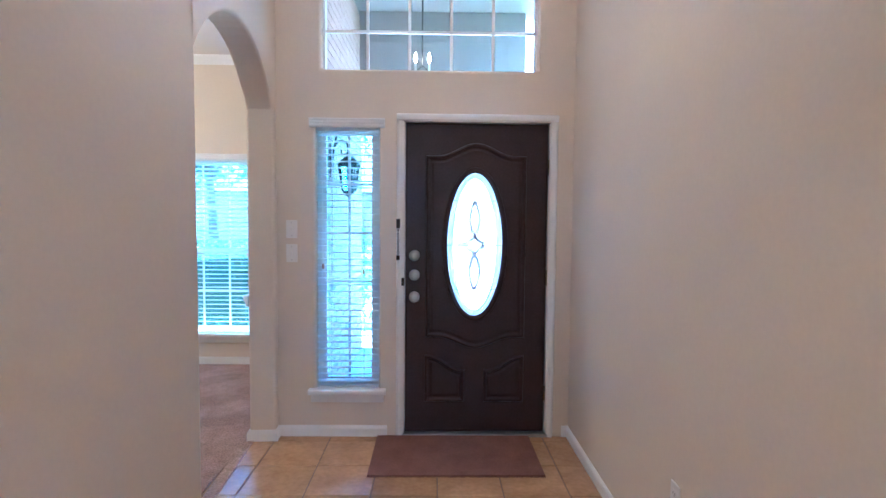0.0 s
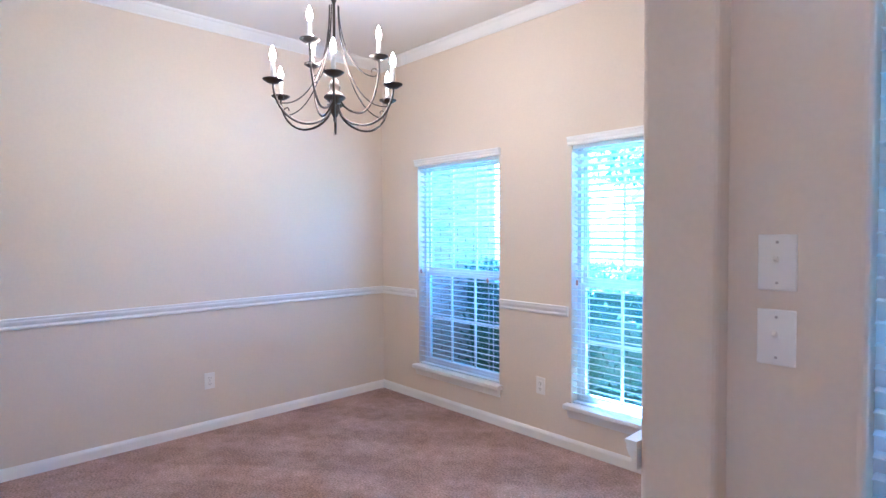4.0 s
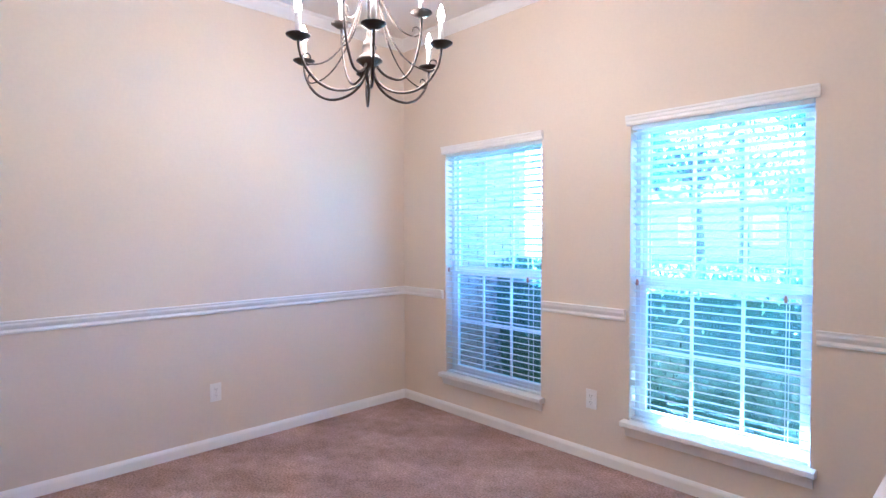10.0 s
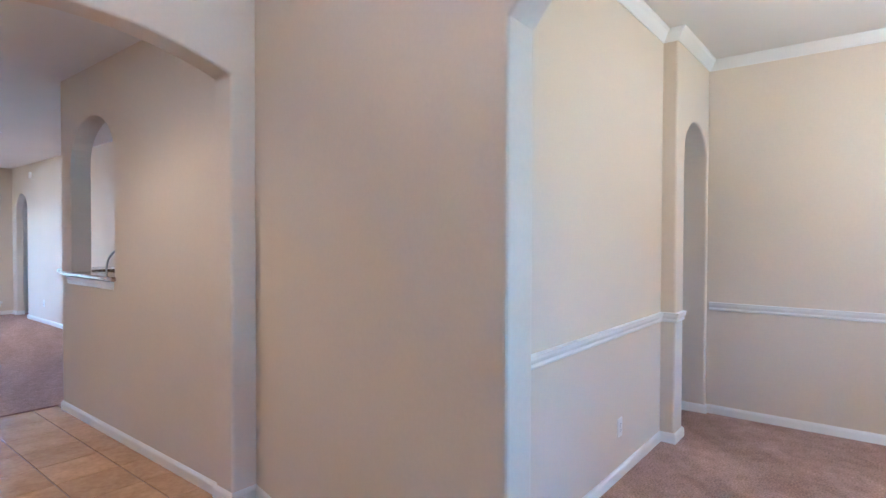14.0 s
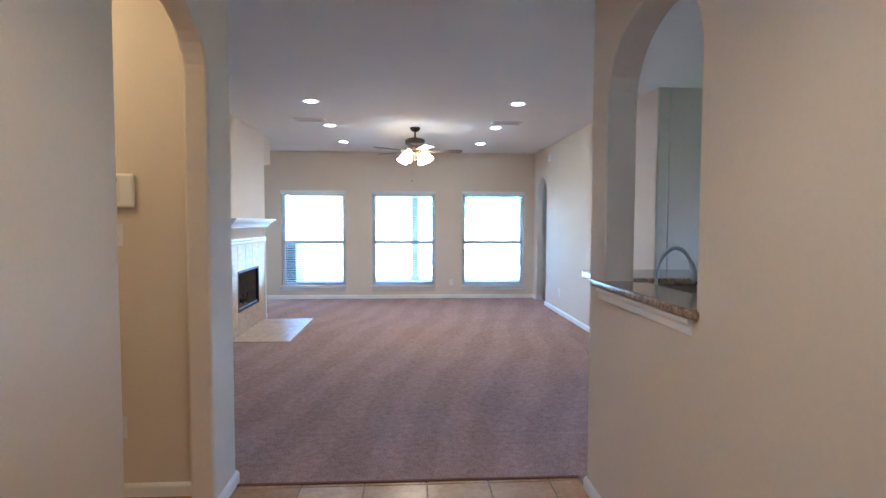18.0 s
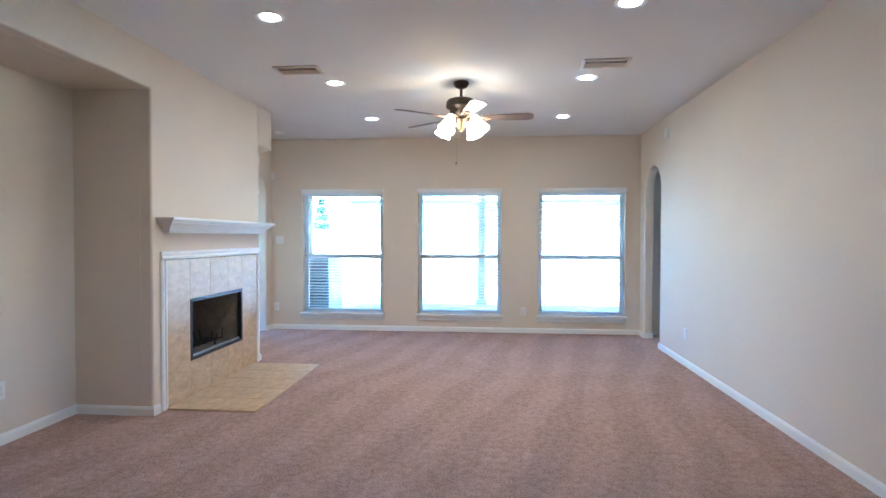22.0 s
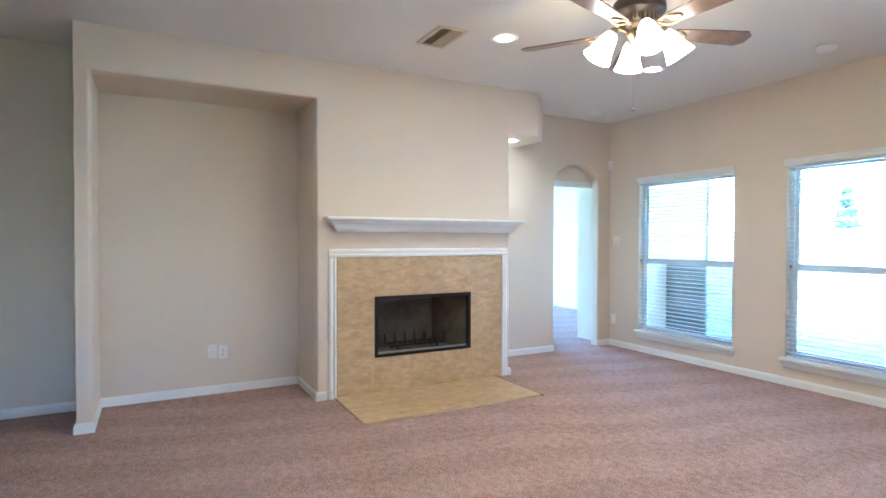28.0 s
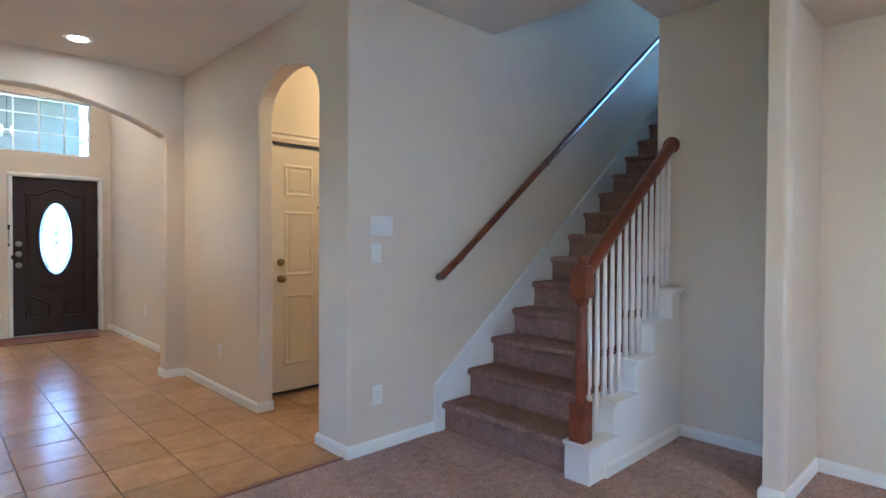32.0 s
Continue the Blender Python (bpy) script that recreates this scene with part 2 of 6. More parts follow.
BLACK = mat("black_metal", (0.014, 0.014, 0.015), 0.5, 0.3, scale=20, amount=0.3)
SOOT = mat("firebox_sooty_brick", (0.16, 0.14, 0.12), 0.9, spots=(0.09, 0.078, 0.066), scale=5, fine=(40, 0.2), bump=0.3, bump_scale=40)
FANWOOD = mat("fan_blade_wood", (0.19, 0.135, 0.095), 0.28, spots=(0.13, 0.085, 0.058), scale=14, fine=(100, 0.15))
HINGE = mat("hinge_metal", (0.30, 0.27, 0.22), 0.4, 1.0, scale=20, amount=0.2)
def tinted_pane(name, tint):
    """Window glass: light passes straight through, tinted to the hue of cool daylight, with a slight mirror gloss."""
    m = bpy.data.materials.new(name)
    m.use_nodes = True
    nt = m.node_tree
    t = nt.nodes.new("ShaderNodeBsdfTransparent")
    t.inputs["Color"].default_value = (*tint, 1)
    g = nt.nodes.new("ShaderNodeBsdfGlossy")
    g.inputs["Roughness"].default_value = 0.01
    mx = nt.nodes.new("ShaderNodeMixShader")
    mx.inputs[0].default_value = 0.04
    nt.links.new(t.outputs[0], mx.inputs[1])
    nt.links.new(g.outputs[0], mx.inputs[2])
    nt.links.new(mx.outputs[0], nt.nodes["Material Output"].inputs["Surface"])
    return m


# the cyan of these three glasses puts the daylight's cool hue into their colour
SIDEPANE = tinted_pane("sidelight_glass", (0.70, 0.92, 0.97))
TINTED = tinted_pane("tinted_window_glass", (0.78, 0.96, 1.0))
GLASS = clear_glass("window_glass", (0.86, 0.98, 1.0))
FROST = through_lit(mat("leaded_oval_glass", (0.9, 0.93, 0.93), 0.12, scale=30, amount=0.03, bump=0.3, bump_scale=60), 0.9, (0.95, 0.97, 0.97))
nt = FROST.node_tree
mx = nt.nodes.new("ShaderNodeMixShader")
mx.inputs[0].default_value = 0.5
nt.links.new(nt.nodes["Mix Shader"].outputs[0], mx.inputs[1])
nt.links.new(nt.nodes.new("ShaderNodeBsdfTransparent").outputs[0], mx.inputs[2])
nt.links.new(mx.outputs[0], nt.nodes["Material Output"].inputs["Surface"])
CARPET = mat("carpet_pile", (0.39, 0.275, 0.245), 0.95, spots=(0.365, 0.256, 0.226), scale=2.6, ramp_at=(0.40, 0.60), mid=(20, 0.17), fine=(85, 0.32), bump=1.0, bump_scale=90, spec=0.1)
DCARPET = mat("vacuumed_carpet_pile", (0.40, 0.285, 0.25), 0.95, spots=(0.345, 0.24, 0.21), scale=2.6, ramp_at=(0.44, 0.56), mid=(12, 0.12), fine=(85, 0.32), bump=1.0, bump_scale=90, spec=0.1)


def vacuum_marks(m, turn, width, amount):
    """Brushed lanes in the pile, alternately light and dark, wandering a little."""
    nt = m.node_tree
    b = nt.nodes["Principled BSDF"]
    src = b.inputs["Base Color"].links[0].from_socket
    tc = next(n for n in nt.nodes if n.bl_idname == "ShaderNodeTexCoord")
    mp = nt.nodes.new("ShaderNodeMapping")
    mp.inputs["Rotation"].default_value = (0, 0, radians(turn))
    wv = nt.nodes.new("ShaderNodeTexWave")
    wv.inputs["Scale"].default_value = 0.314 / width
    wv.inputs["Distortion"].default_value, wv.inputs["Detail"].default_value, wv.inputs["Detail Scale"].default_value = 5.0, 2.0, 0.7
    r = nt.nodes.new("ShaderNodeMapRange")
    r.inputs["From Min"].default_value, r.inputs["From Max"].default_value = 0.35, 0.65
    r.inputs["To Min"].default_value, r.inputs["To Max"].default_value = 1 - amount, 1 + amount
    mx = nt.nodes.new("ShaderNodeMix")
    mx.data_type, mx.blend_type = "RGBA", "MULTIPLY"
    mx.inputs["Factor"].default_value = 1
    nt.links.new(tc.outputs["Object"], mp.inputs["Vector"])
    nt.links.new(mp.outputs[0], wv.inputs["Vector"])
    nt.links.new(wv.outputs["Fac"], r.inputs["Value"])
    nt.links.new(src, mx.inputs["A"])
    nt.links.new(r.outputs["Result"], mx.inputs["B"])
    nt.links.new(mx.outputs["Result"], b.inputs["Base Color"])


vacuum_marks(DCARPET, 50, 0.5, 0.07)
vacuum_marks(CARPET, 14, 0.45, 0.05)
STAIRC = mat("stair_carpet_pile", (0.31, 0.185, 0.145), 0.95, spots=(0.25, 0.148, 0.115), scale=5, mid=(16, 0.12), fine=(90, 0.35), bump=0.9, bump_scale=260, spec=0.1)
MATC = mat("door_mat_pile", (0.24, 0.125, 0.10), 0.95, spots=(0.20, 0.10, 0.085), scale=7, fine=(200, 0.25), bump=0.9, bump_scale=260, spec=0.1)
GROUT = mat("tile_grout", (0.24, 0.17, 0.115), 0.9, scale=20, amount=0.2)
TASSEL = mat("tassel_wood", (0.45, 0.22, 0.14), 0.5)


def tile_mat(name, c1, c2, rough, vary=0.11, grain=(1, 1, 1), scale=7):
    """Glazed tile, mottled in itself and a little different from piece to piece."""
    m = mat(name, c1, rough, spots=c2, scale=scale, fine=(35, 0.10), bump=0.06, bump_scale=60)
    nt = m.node_tree
    b = nt.nodes["Principled BSDF"]
    src = b.inputs["Base Color"].links[0].from_socket
    oi = nt.nodes.new("ShaderNodeObjectInfo")
    r = nt.nodes.new("ShaderNodeMapRange")
    r.inputs["To Min"].default_value, r.inputs["To Max"].default_value = 1 - vary, 1 + vary * 0.9
    nt.links.new(oi.outputs["Random"], r.inputs["Value"])
    mx = nt.nodes.new("ShaderNodeMix")
    mx.data_type, mx.blend_type = "RGBA", "MULTIPLY"
    mx.inputs["Factor"].default_value = 1
    nt.links.new(src, mx.inputs["A"])
    nt.links.new(r.outputs["Result"], mx.inputs["B"])
    nt.links.new(mx.outputs["Result"], b.inputs["Base Color"])
    add = nt.nodes.new("ShaderNodeVectorMath")
    tc = next(n for n in nt.nodes if n.bl_idname == "ShaderNodeTexCoord")
    nt.links.new(tc.outputs["Object"], add.inputs[0])
    sc = nt.nodes.new("ShaderNodeMath")
    sc.operation = "MULTIPLY"
    sc.inputs[1].default_value = 37.0
    nt.links.new(oi.outputs["Random"], sc.inputs[0])
    nt.links.new(sc.outputs[0], add.inputs[1])
    st = nt.nodes.new("ShaderNodeVectorMath")
    st.operation = "MULTIPLY"
    st.inputs[1].default_value = grain
    nt.links.new(add.outputs[0], st.inputs[0])
    for n in nt.nodes:
        if n.bl_idname == "ShaderNodeTexNoise":
            nt.links.new(st.outputs[0], n.inputs["Vector"])
    return m


TILE = tile_mat("floor_tile", (0.50, 0.31, 0.155), (0.40, 0.235, 0.115), 0.24)
FTILE = tile_mat("fireplace_tile", (0.58, 0.42, 0.225), (0.44, 0.31, 0.16), 0.35, 0.04, (1, 0.5, 1.1), 17)
FGROUT = mat("pale_grout", (0.54, 0.42, 0.26), 0.9, scale=20, amount=0.15)
BRICK = tile_mat("facade_brick", (0.38, 0.25, 0.20), (0.28, 0.18, 0.15), 0.9)

# ---------- windows, blinds, doors ----------
def double_hung(name, label, w, h, x, y, z, rz, cols=4, rows=3, depth=0.14, hung=True, glass=None, sill_over=0.045):
    """A white window in a wall: origin at the sill's middle on the room's face of the wall, outside is +y."""
    win = thing(name, label, "window", x, y, z, rz, kind="structure")
    a, b = depth - 0.07, depth - 0.01
    bm = bmesh.new()
    t = 0.028
    for x0, x1, z0, z1 in ((-w / 2, -w / 2 + t, 0, h), (w / 2 - t, w / 2, 0, h), (-w / 2 + t, w / 2 - t, h - t, h), (-w / 2 + t, w / 2 - t, 0, t)):
        add_box(bm, x0, x1, a, b, z0, z1)
    part("window_frame", bm, TRIM, win)
    mid = h * 0.465
    spans = ((t, mid, 0.0), (mid, h - t, 0.02)) if hung else ((t, h - t, 0.0),)
    for i, (z0, z1, off) in enumerate(spans):
        bm = bmesh.new()
        s = 0.03
        x0, x1 = -w / 2 + t, w / 2 - t
        for p in ((x0, x0 + s, z0, z1), (x1 - s, x1, z0, z1), (x0 + s, x1 - s, z1 - s, z1 + (0.012 if i == 0 and hung else 0)), (x0 + s, x1 - s, z0, z0 + s)):
            add_box(bm, p[0], p[1], a + 0.005 + off, a + 0.032 + off, p[2], p[3])
        sash = part("sash", bm, TRIM, win)
        part("pane", box(x0 + s, x1 - s, a + 0.015 + off, a + 0.019 + off, z0 + s, z1 - s), glass or GLASS, sash, "tinted window glass" if glass else "clear window glass").visible_shadow = bool(glass)
        if cols:
            bm = bmesh.new()
            for c in range(1, cols):
                u = x0 + s + (x1 - x0 - 2 * s) * c / cols
                add_box(bm, u - 0.008, u + 0.008, a + 0.011 + off, a + 0.023 + off, z0 + s, z1 - s)
            for r in range(1, rows):
                v = z0 + s + (z1 - z0 - 2 * s) * r / rows
                add_box(bm, x0 + s, x1 - s, a + 0.0125 + off, a + 0.0215 + off, v - 0.008, v + 0.008)
            part("muntins", bm, TRIM, sash, "slim white glazing bars")
    bm = prism([(-0.055, 0.0), (-0.055, -0.022), (-0.045, -0.03), (a, -0.03), (a, 0.004), (-0.045, 0.004)], -w / 2 - sill_over, w / 2 + sill_over, "x")
    part("window_sill", bm, TRIM, win, "white painted wooden stool")
    bm = prism([(-0.004, -0.03), (-0.03, -0.035), (-0.022, -0.06), (-0.016, -0.085), (-0.004, -0.09)], -w / 2 - sill_over + 0.015, w / 2 + sill_over - 0.015, "x")
    part("apron", bm, TRIM, win, "moulded white apron under the sill")
    return win


def blind(label, w, h, x, y, z, rz, pitch=0.042, tilt=12, group="window blinds", valance_over=0.035, slat_w=0.048):
    """A wide-slat blind hung in the opening, with a moulded valance proud of the wall."""
    bl = thing("window_blind", label, "blind", x, y, z, rz, group)
    bm = prism([(-0.002, 0.0), (-0.018, 0.0), (-0.022, 0.010), (-0.022, 0.022), (-0.027, 0.028), (-0.027, 0.042), (-0.032, 0.047), (-0.032, 0.056), (-0.002, 0.056)],
               -w / 2 - valance_over, w / 2 + valance_over, "x")
    v = part("valance", bm, TRIM, bl, "moulded white valance")
    v.matrix_basis = pose(0, 0, h - 0.022)
    part("head_rail", box(-w / 2 + 0.005, w / 2 - 0.005, 0.004, 0.05, h - 0.045, h - 0.003), SLAT, bl)
    n = int((h - 0.07) / pitch)
    first = None
    for i in range(n):
        zz = h - 0.065 - i * pitch
        m = pose(0, 0.026, zz, tilt + 1.5 * math.sin(i * 1.7), 0, 0.12 * math.sin(i * 2.3))
        if first is None:
            bm = prism([(-slat_w / 2, -0.0035), (-slat_w / 4, -0.001), (0, 0), (slat_w / 4, -0.001), (slat_w / 2, -0.0035), (slat_w / 2, -0.0010), (slat_w / 4, 0.0014), (0, 0.0024), (-slat_w / 4, 0.0014), (-slat_w / 2, -0.0010)],
                       -w / 2 + 0.008, w / 2 - 0.008, "x")
            first = part("slat", bm, SLAT, bl)
            first.matrix_basis = m
        else:
            twin(first, bl, m)
    part("bottom_rail", box(-w / 2 + 0.008, w / 2 - 0.008, 0.006, 0.046, 0.006, 0.02, 0.003), SLAT, bl)
    for k, u in enumerate((-w / 2 + 0.10, w / 2 - 0.10)):
        bm = bmesh.new()
        add_box(bm, u - 0.0015, u + 0.0015, -0.001, 0.001, 0.02, h - 0.05)
        add_box(bm, u - 0.0015, u + 0.0015, 0.050, 0.052, 0.02, h - 0.05)
        part("ladder_cord", bm, SLAT, bl)
    for u, zz in ((-w / 2 + 0.05, h * 0.46), (w / 2 - 0.10, h * 0.44)):
        part("tassel", lathe([(0.003, 0.035), (0.007, 0.028), (0.009, 0.012), (0.006, 0.0)], 10, u, -0.012, zz), TASSEL, bl, "small wooden cord tassel")
        part("cord", tube([(u, -0.012, zz + 0.03), (u, -0.010, h - 0.05)], 0.0012, 5), SLAT, bl)
    return bl


def wall_plate(name, label, x, y, z, rz, kind="switch", gangs=1, category="switch"):
    """A white cover plate on a wall; -y is out into the room."""
    p = thing(name, label, category, x, y, z, rz)
    w = 0.072 + 0.046 * (gangs - 1)
    part("cover_plate", box(-w / 2, w / 2, -0.006, 0.0, -0.058, 0.058, 0.0025), WHITE, p)
    for g in range(gangs):
        u = (g - (gangs - 1) / 2) * 0.046
        if kind == "switch":
            part("collar", box(u - 0.006, u + 0.006, -0.008, -0.0055, -0.013, 0.013), WHITE, p)
            t = part("toggle", box(-0.004, 0.004, -0.016, 0, -0.005, 0.005, 0.0015), WHITE, p)
            t.matrix_basis = pose(u, -0.006, 0.004, -25)
        elif kind == "outlet":
            for s in (-0.02, 0.02):
                face = part("socket", box(u - 0.016, u + 0.016, -0.0085, -0.0055, s - 0.014, s + 0.014, 0.002), WHITE, p)
                bm = bmesh.new()
                add_box(bm, u - 0.008, u - 0.006, -0.0092, -0.008, s - 0.002, s + 0.007)
                add_box(bm, u + 0.006, u + 0.008, -0.0092, -0.008, s - 0.002, s + 0.006)
                add_box(bm, u - 0.002, u + 0.002, -0.0092, -0.008, s - 0.010, s - 0.006)
                part("slots", bm, BLACK, face, "dark socket slots")
        elif kind == "coax":
            part("connector", lathe([(0.005, 0), (0.005, 0.012), (0.002, 0.012)], 10), STEEL, p).matrix_basis = pose(u, -0.005, 0, 90)
        if kind != "coax":
            for s in ((-0.042, 0.042) if kind == "switch" else (0,)):
                part("screw", lathe([(0.0032, 0), (0.0026, 0.0012)], 10), STEEL, p).matrix_basis = pose(u, -0.006, s, 90)
    return p


def baseboard(path, label="white painted baseboard along the wall", h=0.072):
    prof = [(0, 0), (0.014, 0), (0.014, h - 0.022), (0.011, h - 0.012), (0.006, h - 0.004), (0.004, h), (0, h)]
    ob = part("baseboard", run(prof, path), TRIM)
    return tagged(ob, label, "baseboard", kind="structure")


def panel_ring(x0, x1, z0, z1, y, w=0.02, d=0.008, arch=0.0, steps=12):
    """A raised moulding round a panel, facing -y, with an optional swelling head."""
    top = [(x0 + (x1 - x0) * i / steps, z1 + arch * (0.5 - 0.5 * math.cos(2 * math.pi * i / steps))) for i in range(steps + 1)]
    outer = [(x1, z0), (x0, z0)] + top
    cx, cz = (x0 + x1) / 2, (z0 + z1) / 2
    kx, kz = 1 - 2 * w / (x1 - x0), 1 - 2 * w / (z1 - z0)
    inner = [(cx + (u - cx) * kx, cz + (v - cz) * kz) for u, v in outer]
    mid = [((a + c) / 2, (b + e) / 2) for (a, b), (c, e) in zip(outer, inner)]
    bm = bmesh.new()
    rings = [[bm.verts.new((u, yy, v)) for u, v in lp] for lp, yy in ((outer, y), (mid, y - d), (inner, y))]
    n = len(outer)
    for a, b in zip(rings, rings[1:]):
        for i in range(n):
            j = (i + 1) % n
            bm.faces.new((a[i], a[j], b[j], b[i]))
    return bm

# ---------- plan ----------
HW, HE = -0.21, 1.73          # hall faces
FE = 1.88                      # foyer east face
HEND = -6.02                   # end of the tiled hall
WEND = -5.88                   # end of the hall's west wall
AY0, AY1 = -3.37, -3.20        # arch between hall and foyer
DW, DN, DS = -3.58, 1.735, -1.70   # dining faces
DP = -1.60                     # face of the dining room pier
CH, DCH, FCH = 2.765, 2.935, 3.60    # ceilings: hall and living, dining, foyer
LW, LE, LS = -1.63, 2.93, -13.385    # living faces
NB = 3.55                      # back of the niche and wall beside the stair
T = 0.12
SWY = -6.055                   # stair wall faces -y here
AT, DE = 0.165, -0.19          # thickness of the arch wall; dining face beside it
AW = pose(-0.025, 0, 0, 0, 0, 2.6)


def aw(y, x=0.0):
    """A point of the arch wall in the plan."""
    p = AW @ Vector((x, y, 0))
    return p.x, p.y


# ---------- floors ----------
bm = box(-6.5, 8.0, -16.5, HEND, -0.12, 0.0)
add_box(bm, HE + 0.03, 8.0, HEND, SWY + 0.05, -0.12, 0.0)
add_box(bm, -6.5, HW - 0.003, HEND, WEND + 0.097, -0.12, 0.0)
fl = part("floor_carpet_living", bm, CARPET)
tagged(fl, "mauve-brown cut pile carpet in the living room", "carpet", kind="structure")
fl = part("floor_carpet_dining", box(-6.6, HW - 0.003, WEND + 0.1, DN + 0.14, -0.12, 0.0), DCARPET)
tagged(fl, "mauve-brown cut pile carpet in the dining room", "carpet", kind="structure")
fl = part("carpet_strip", prism([aw(-1.322, -0.20), aw(-0.08, -0.20), aw(-0.08, -0.135), aw(-1.322, -0.135)], -0.01, 0.004, "z"), DCARPET)
tagged(fl, "edge of the mauve-brown carpet in the dining arch", "carpet edge", kind="structure")
bm = box(HW, HE + 0.03, HEND + 0.003, 0.16, -0.12, -0.006)
add_box(bm, HE + 0.03, 3.9, SWY + 0.053, 0.16, -0.12, -0.006)
fl = part("floor_hall", bm, GROUT)
tagged(fl, "tan ceramic tile floor with dark grout in hall and foyer", "tile floor", kind="structure")
FLOOR_HALL = fl

# ---------- ceilings ----------
def ceiling(name, label, outline, z, holes=()):
    loops = [outline] + list(holes)
    tris = geometry.tessellate_polygon([[Vector((u, w, 0)) for u, w in lp] for lp in loops])
    flat = [p for lp in loops for p in lp]
    bm = bmesh.new()
    a = [bm.verts.new((u, w, z)) for u, w in flat]
    b = [bm.verts.new((u, w, z + 0.22)) for u, w in flat]
    for i, j, k in tris:
        bm.faces.new((a[i], a[j], a[k])), bm.faces.new((b[k], b[j], b[i]))
    s = 0
    for lp in loops:
        for i in range(len(lp)):
            p, q = s + i, s + (i + 1) % len(lp)
            bm.faces.new((a[p], a[q], b[q], b[p]))
        s += len(lp)
    return tagged(part(name, bm, CEIL), label, "ceiling", kind="structure")


STAIR_HOLE = [(2.98, -7.03), (8.6, -7.03), (8.6, SWY + 0.003), (2.98, SWY + 0.003)]
ceiling("ceiling_living", "cream textured ceiling of living room, hall and kitchen", [(-6.5, -16.5), (8.9, -16.5), (8.9, AY0), (-6.5, AY0)], CH, [STAIR_HOLE])
ceiling("ceiling_foyer", "cream ceiling of the tall foyer", [(-0.6, AY0), (2.2, AY0), (2.2, 0.16), (-0.6, 0.16)], FCH)
ceiling("ceiling_dining", "cream ceiling of the dining room", [(-4.2, -3.165), (-0.15, -3.165), (-0.15, 2.0), (-4.2, 2.0)], DCH)

# ---------- walls ----------
wall("wall_front", "y", 0.0, 0.16, rect_loop(-0.16, 2.2, -0.1, FCH + 0.05),
     [rect_loop(0.775, 1.745, -0.05, 2.065), rect_loop(0.2225, 0.6325, 0.315, 2.03), rect_loop(0.26, 1.645, 2.375, 3.09)], PAINT, "cream painted wall round the front door")
# the wall with the arch to the dining room; south of the arch the foyer face runs at a slight angle
wall("wall_dining_arch", "x", -AT, 0.0, rect_loop(-1.345, 0.012, -0.1, FCH + 0.05), [segment_loop(-1.322, -0.08, -0.05, 2.10, 2.42)], PAINT, "cream wall with an arched opening to the dining room").matrix_basis = AW


bm = prism([aw(-1.337, -0.0005), (-0.345, AY1 - 0.02), (-0.58, AY1 - 0.02), (-0.58, DS - 0.05), (-0.16, DS - 0.01), aw(-1.337, 0.0015 - AT)], -0.1, FCH, "z")
tagged(part("wall_foyer_west", bm, PAINT), "cream painted foyer wall", "wall", kind="structure")
wall("wall_foyer_east", "x", FE, FE + T, rect_loop(AY0, 0.0, -0.1, FCH + 0.05), [], PAINT, "plain cream foyer wall beside the front door", bull=0)
def hall_arch(u0, u1, n=24):
    """The wide opening: a low curved head, a little higher on the west jamb than on the east one."""
    pts = []
    for i in range(n + 1):
        k = i / n
        pts.append((u0 + (u1 - u0) * k, (2.33 + (2.20 - 2.33) * k) + 0.80 * k * (1 - k)))
    return [(u0, -0.05)] + pts + [(u1, -0.05)]


wall("wall_foyer_arch", "y", AY0, AY1, rect_loop(-0.6, FE + T, -0.1, FCH + 0.05), [hall_arch(-0.195, 1.56)], PAINT, "cream wall with a wide low arch between hall and foyer")
wall("wall_hall_west", "x", HW - 0.15, HW, rect_loop(WEND, AY0 + 0.05, -0.1, CH + 0.05), [arch_loop(-5.665, -4.79, 1.135, 2.06, 2.39)], PAINT, "cream hall wall with an arched pass-through to the kitchen")
wall("wall_hall_east", "x", HE, HE + T, rect_loop(SWY, AY0 + 0.05, -0.1, CH + 0.05), [arch_loop(-5.725, -4.89, -0.05, 2.165, 2.44)], PAINT, "cream hall wall with an arched opening to the entry passage")
wall("wall_stair", "y", SWY + 0.0015, SWY + T, rect_loop(HE + T - 0.03, 8.9, -0.1, 5.6), [], PAINT, "cream wall along the stair", bull=0)
wall("wall_passage_east", "x", 3.6, 3.72, rect_loop(SWY + T, -4.5, -0.1, CH + 0.05), [], PAINT, "cream wall at the end of the entry passage", bull=0)
wall("wall_passage_north", "y", -4.62, -4.50, rect_loop(HE + T, 3.72, -0.1, CH + 0.05), [rect_loop(1.97, 2.83, -0.05, 2.06)], PAINT, "cream wall round the garage door", bull=0)
# living room
wall("wall_south", "y", LS - 0.16, LS, rect_loop(-1.9, 4.2, -0.1, CH + 0.1),
     [rect_loop(xc - 0.5925, xc + 0.5925, 0.25, 2.005) for xc in (2.56, 0.865, -0.84)], PAINT, "cream living room wall with three tall windows", bull=0.004)
wall("wall_west", "x", LW - T, LW, rect_loop(LS, -8.19, -0.1, CH + 0.05), [arch_loop(-13.15, -12.46, -0.05, 1.95, 2.26)], PAINT, "cream living room wall with a narrow arched opening")
wall("wall_fireplace", "x", LE, LE + 0.12, rect_loop(-11.38, -7.86, -0.1, CH + 0.05), [rect_loop(-9.495, -7.955, -0.05, 2.45), rect_loop(-10.93, -9.99, 0.308, 0.823)], PAINT, "cream chimney wall with a deep niche beside the fireplace")
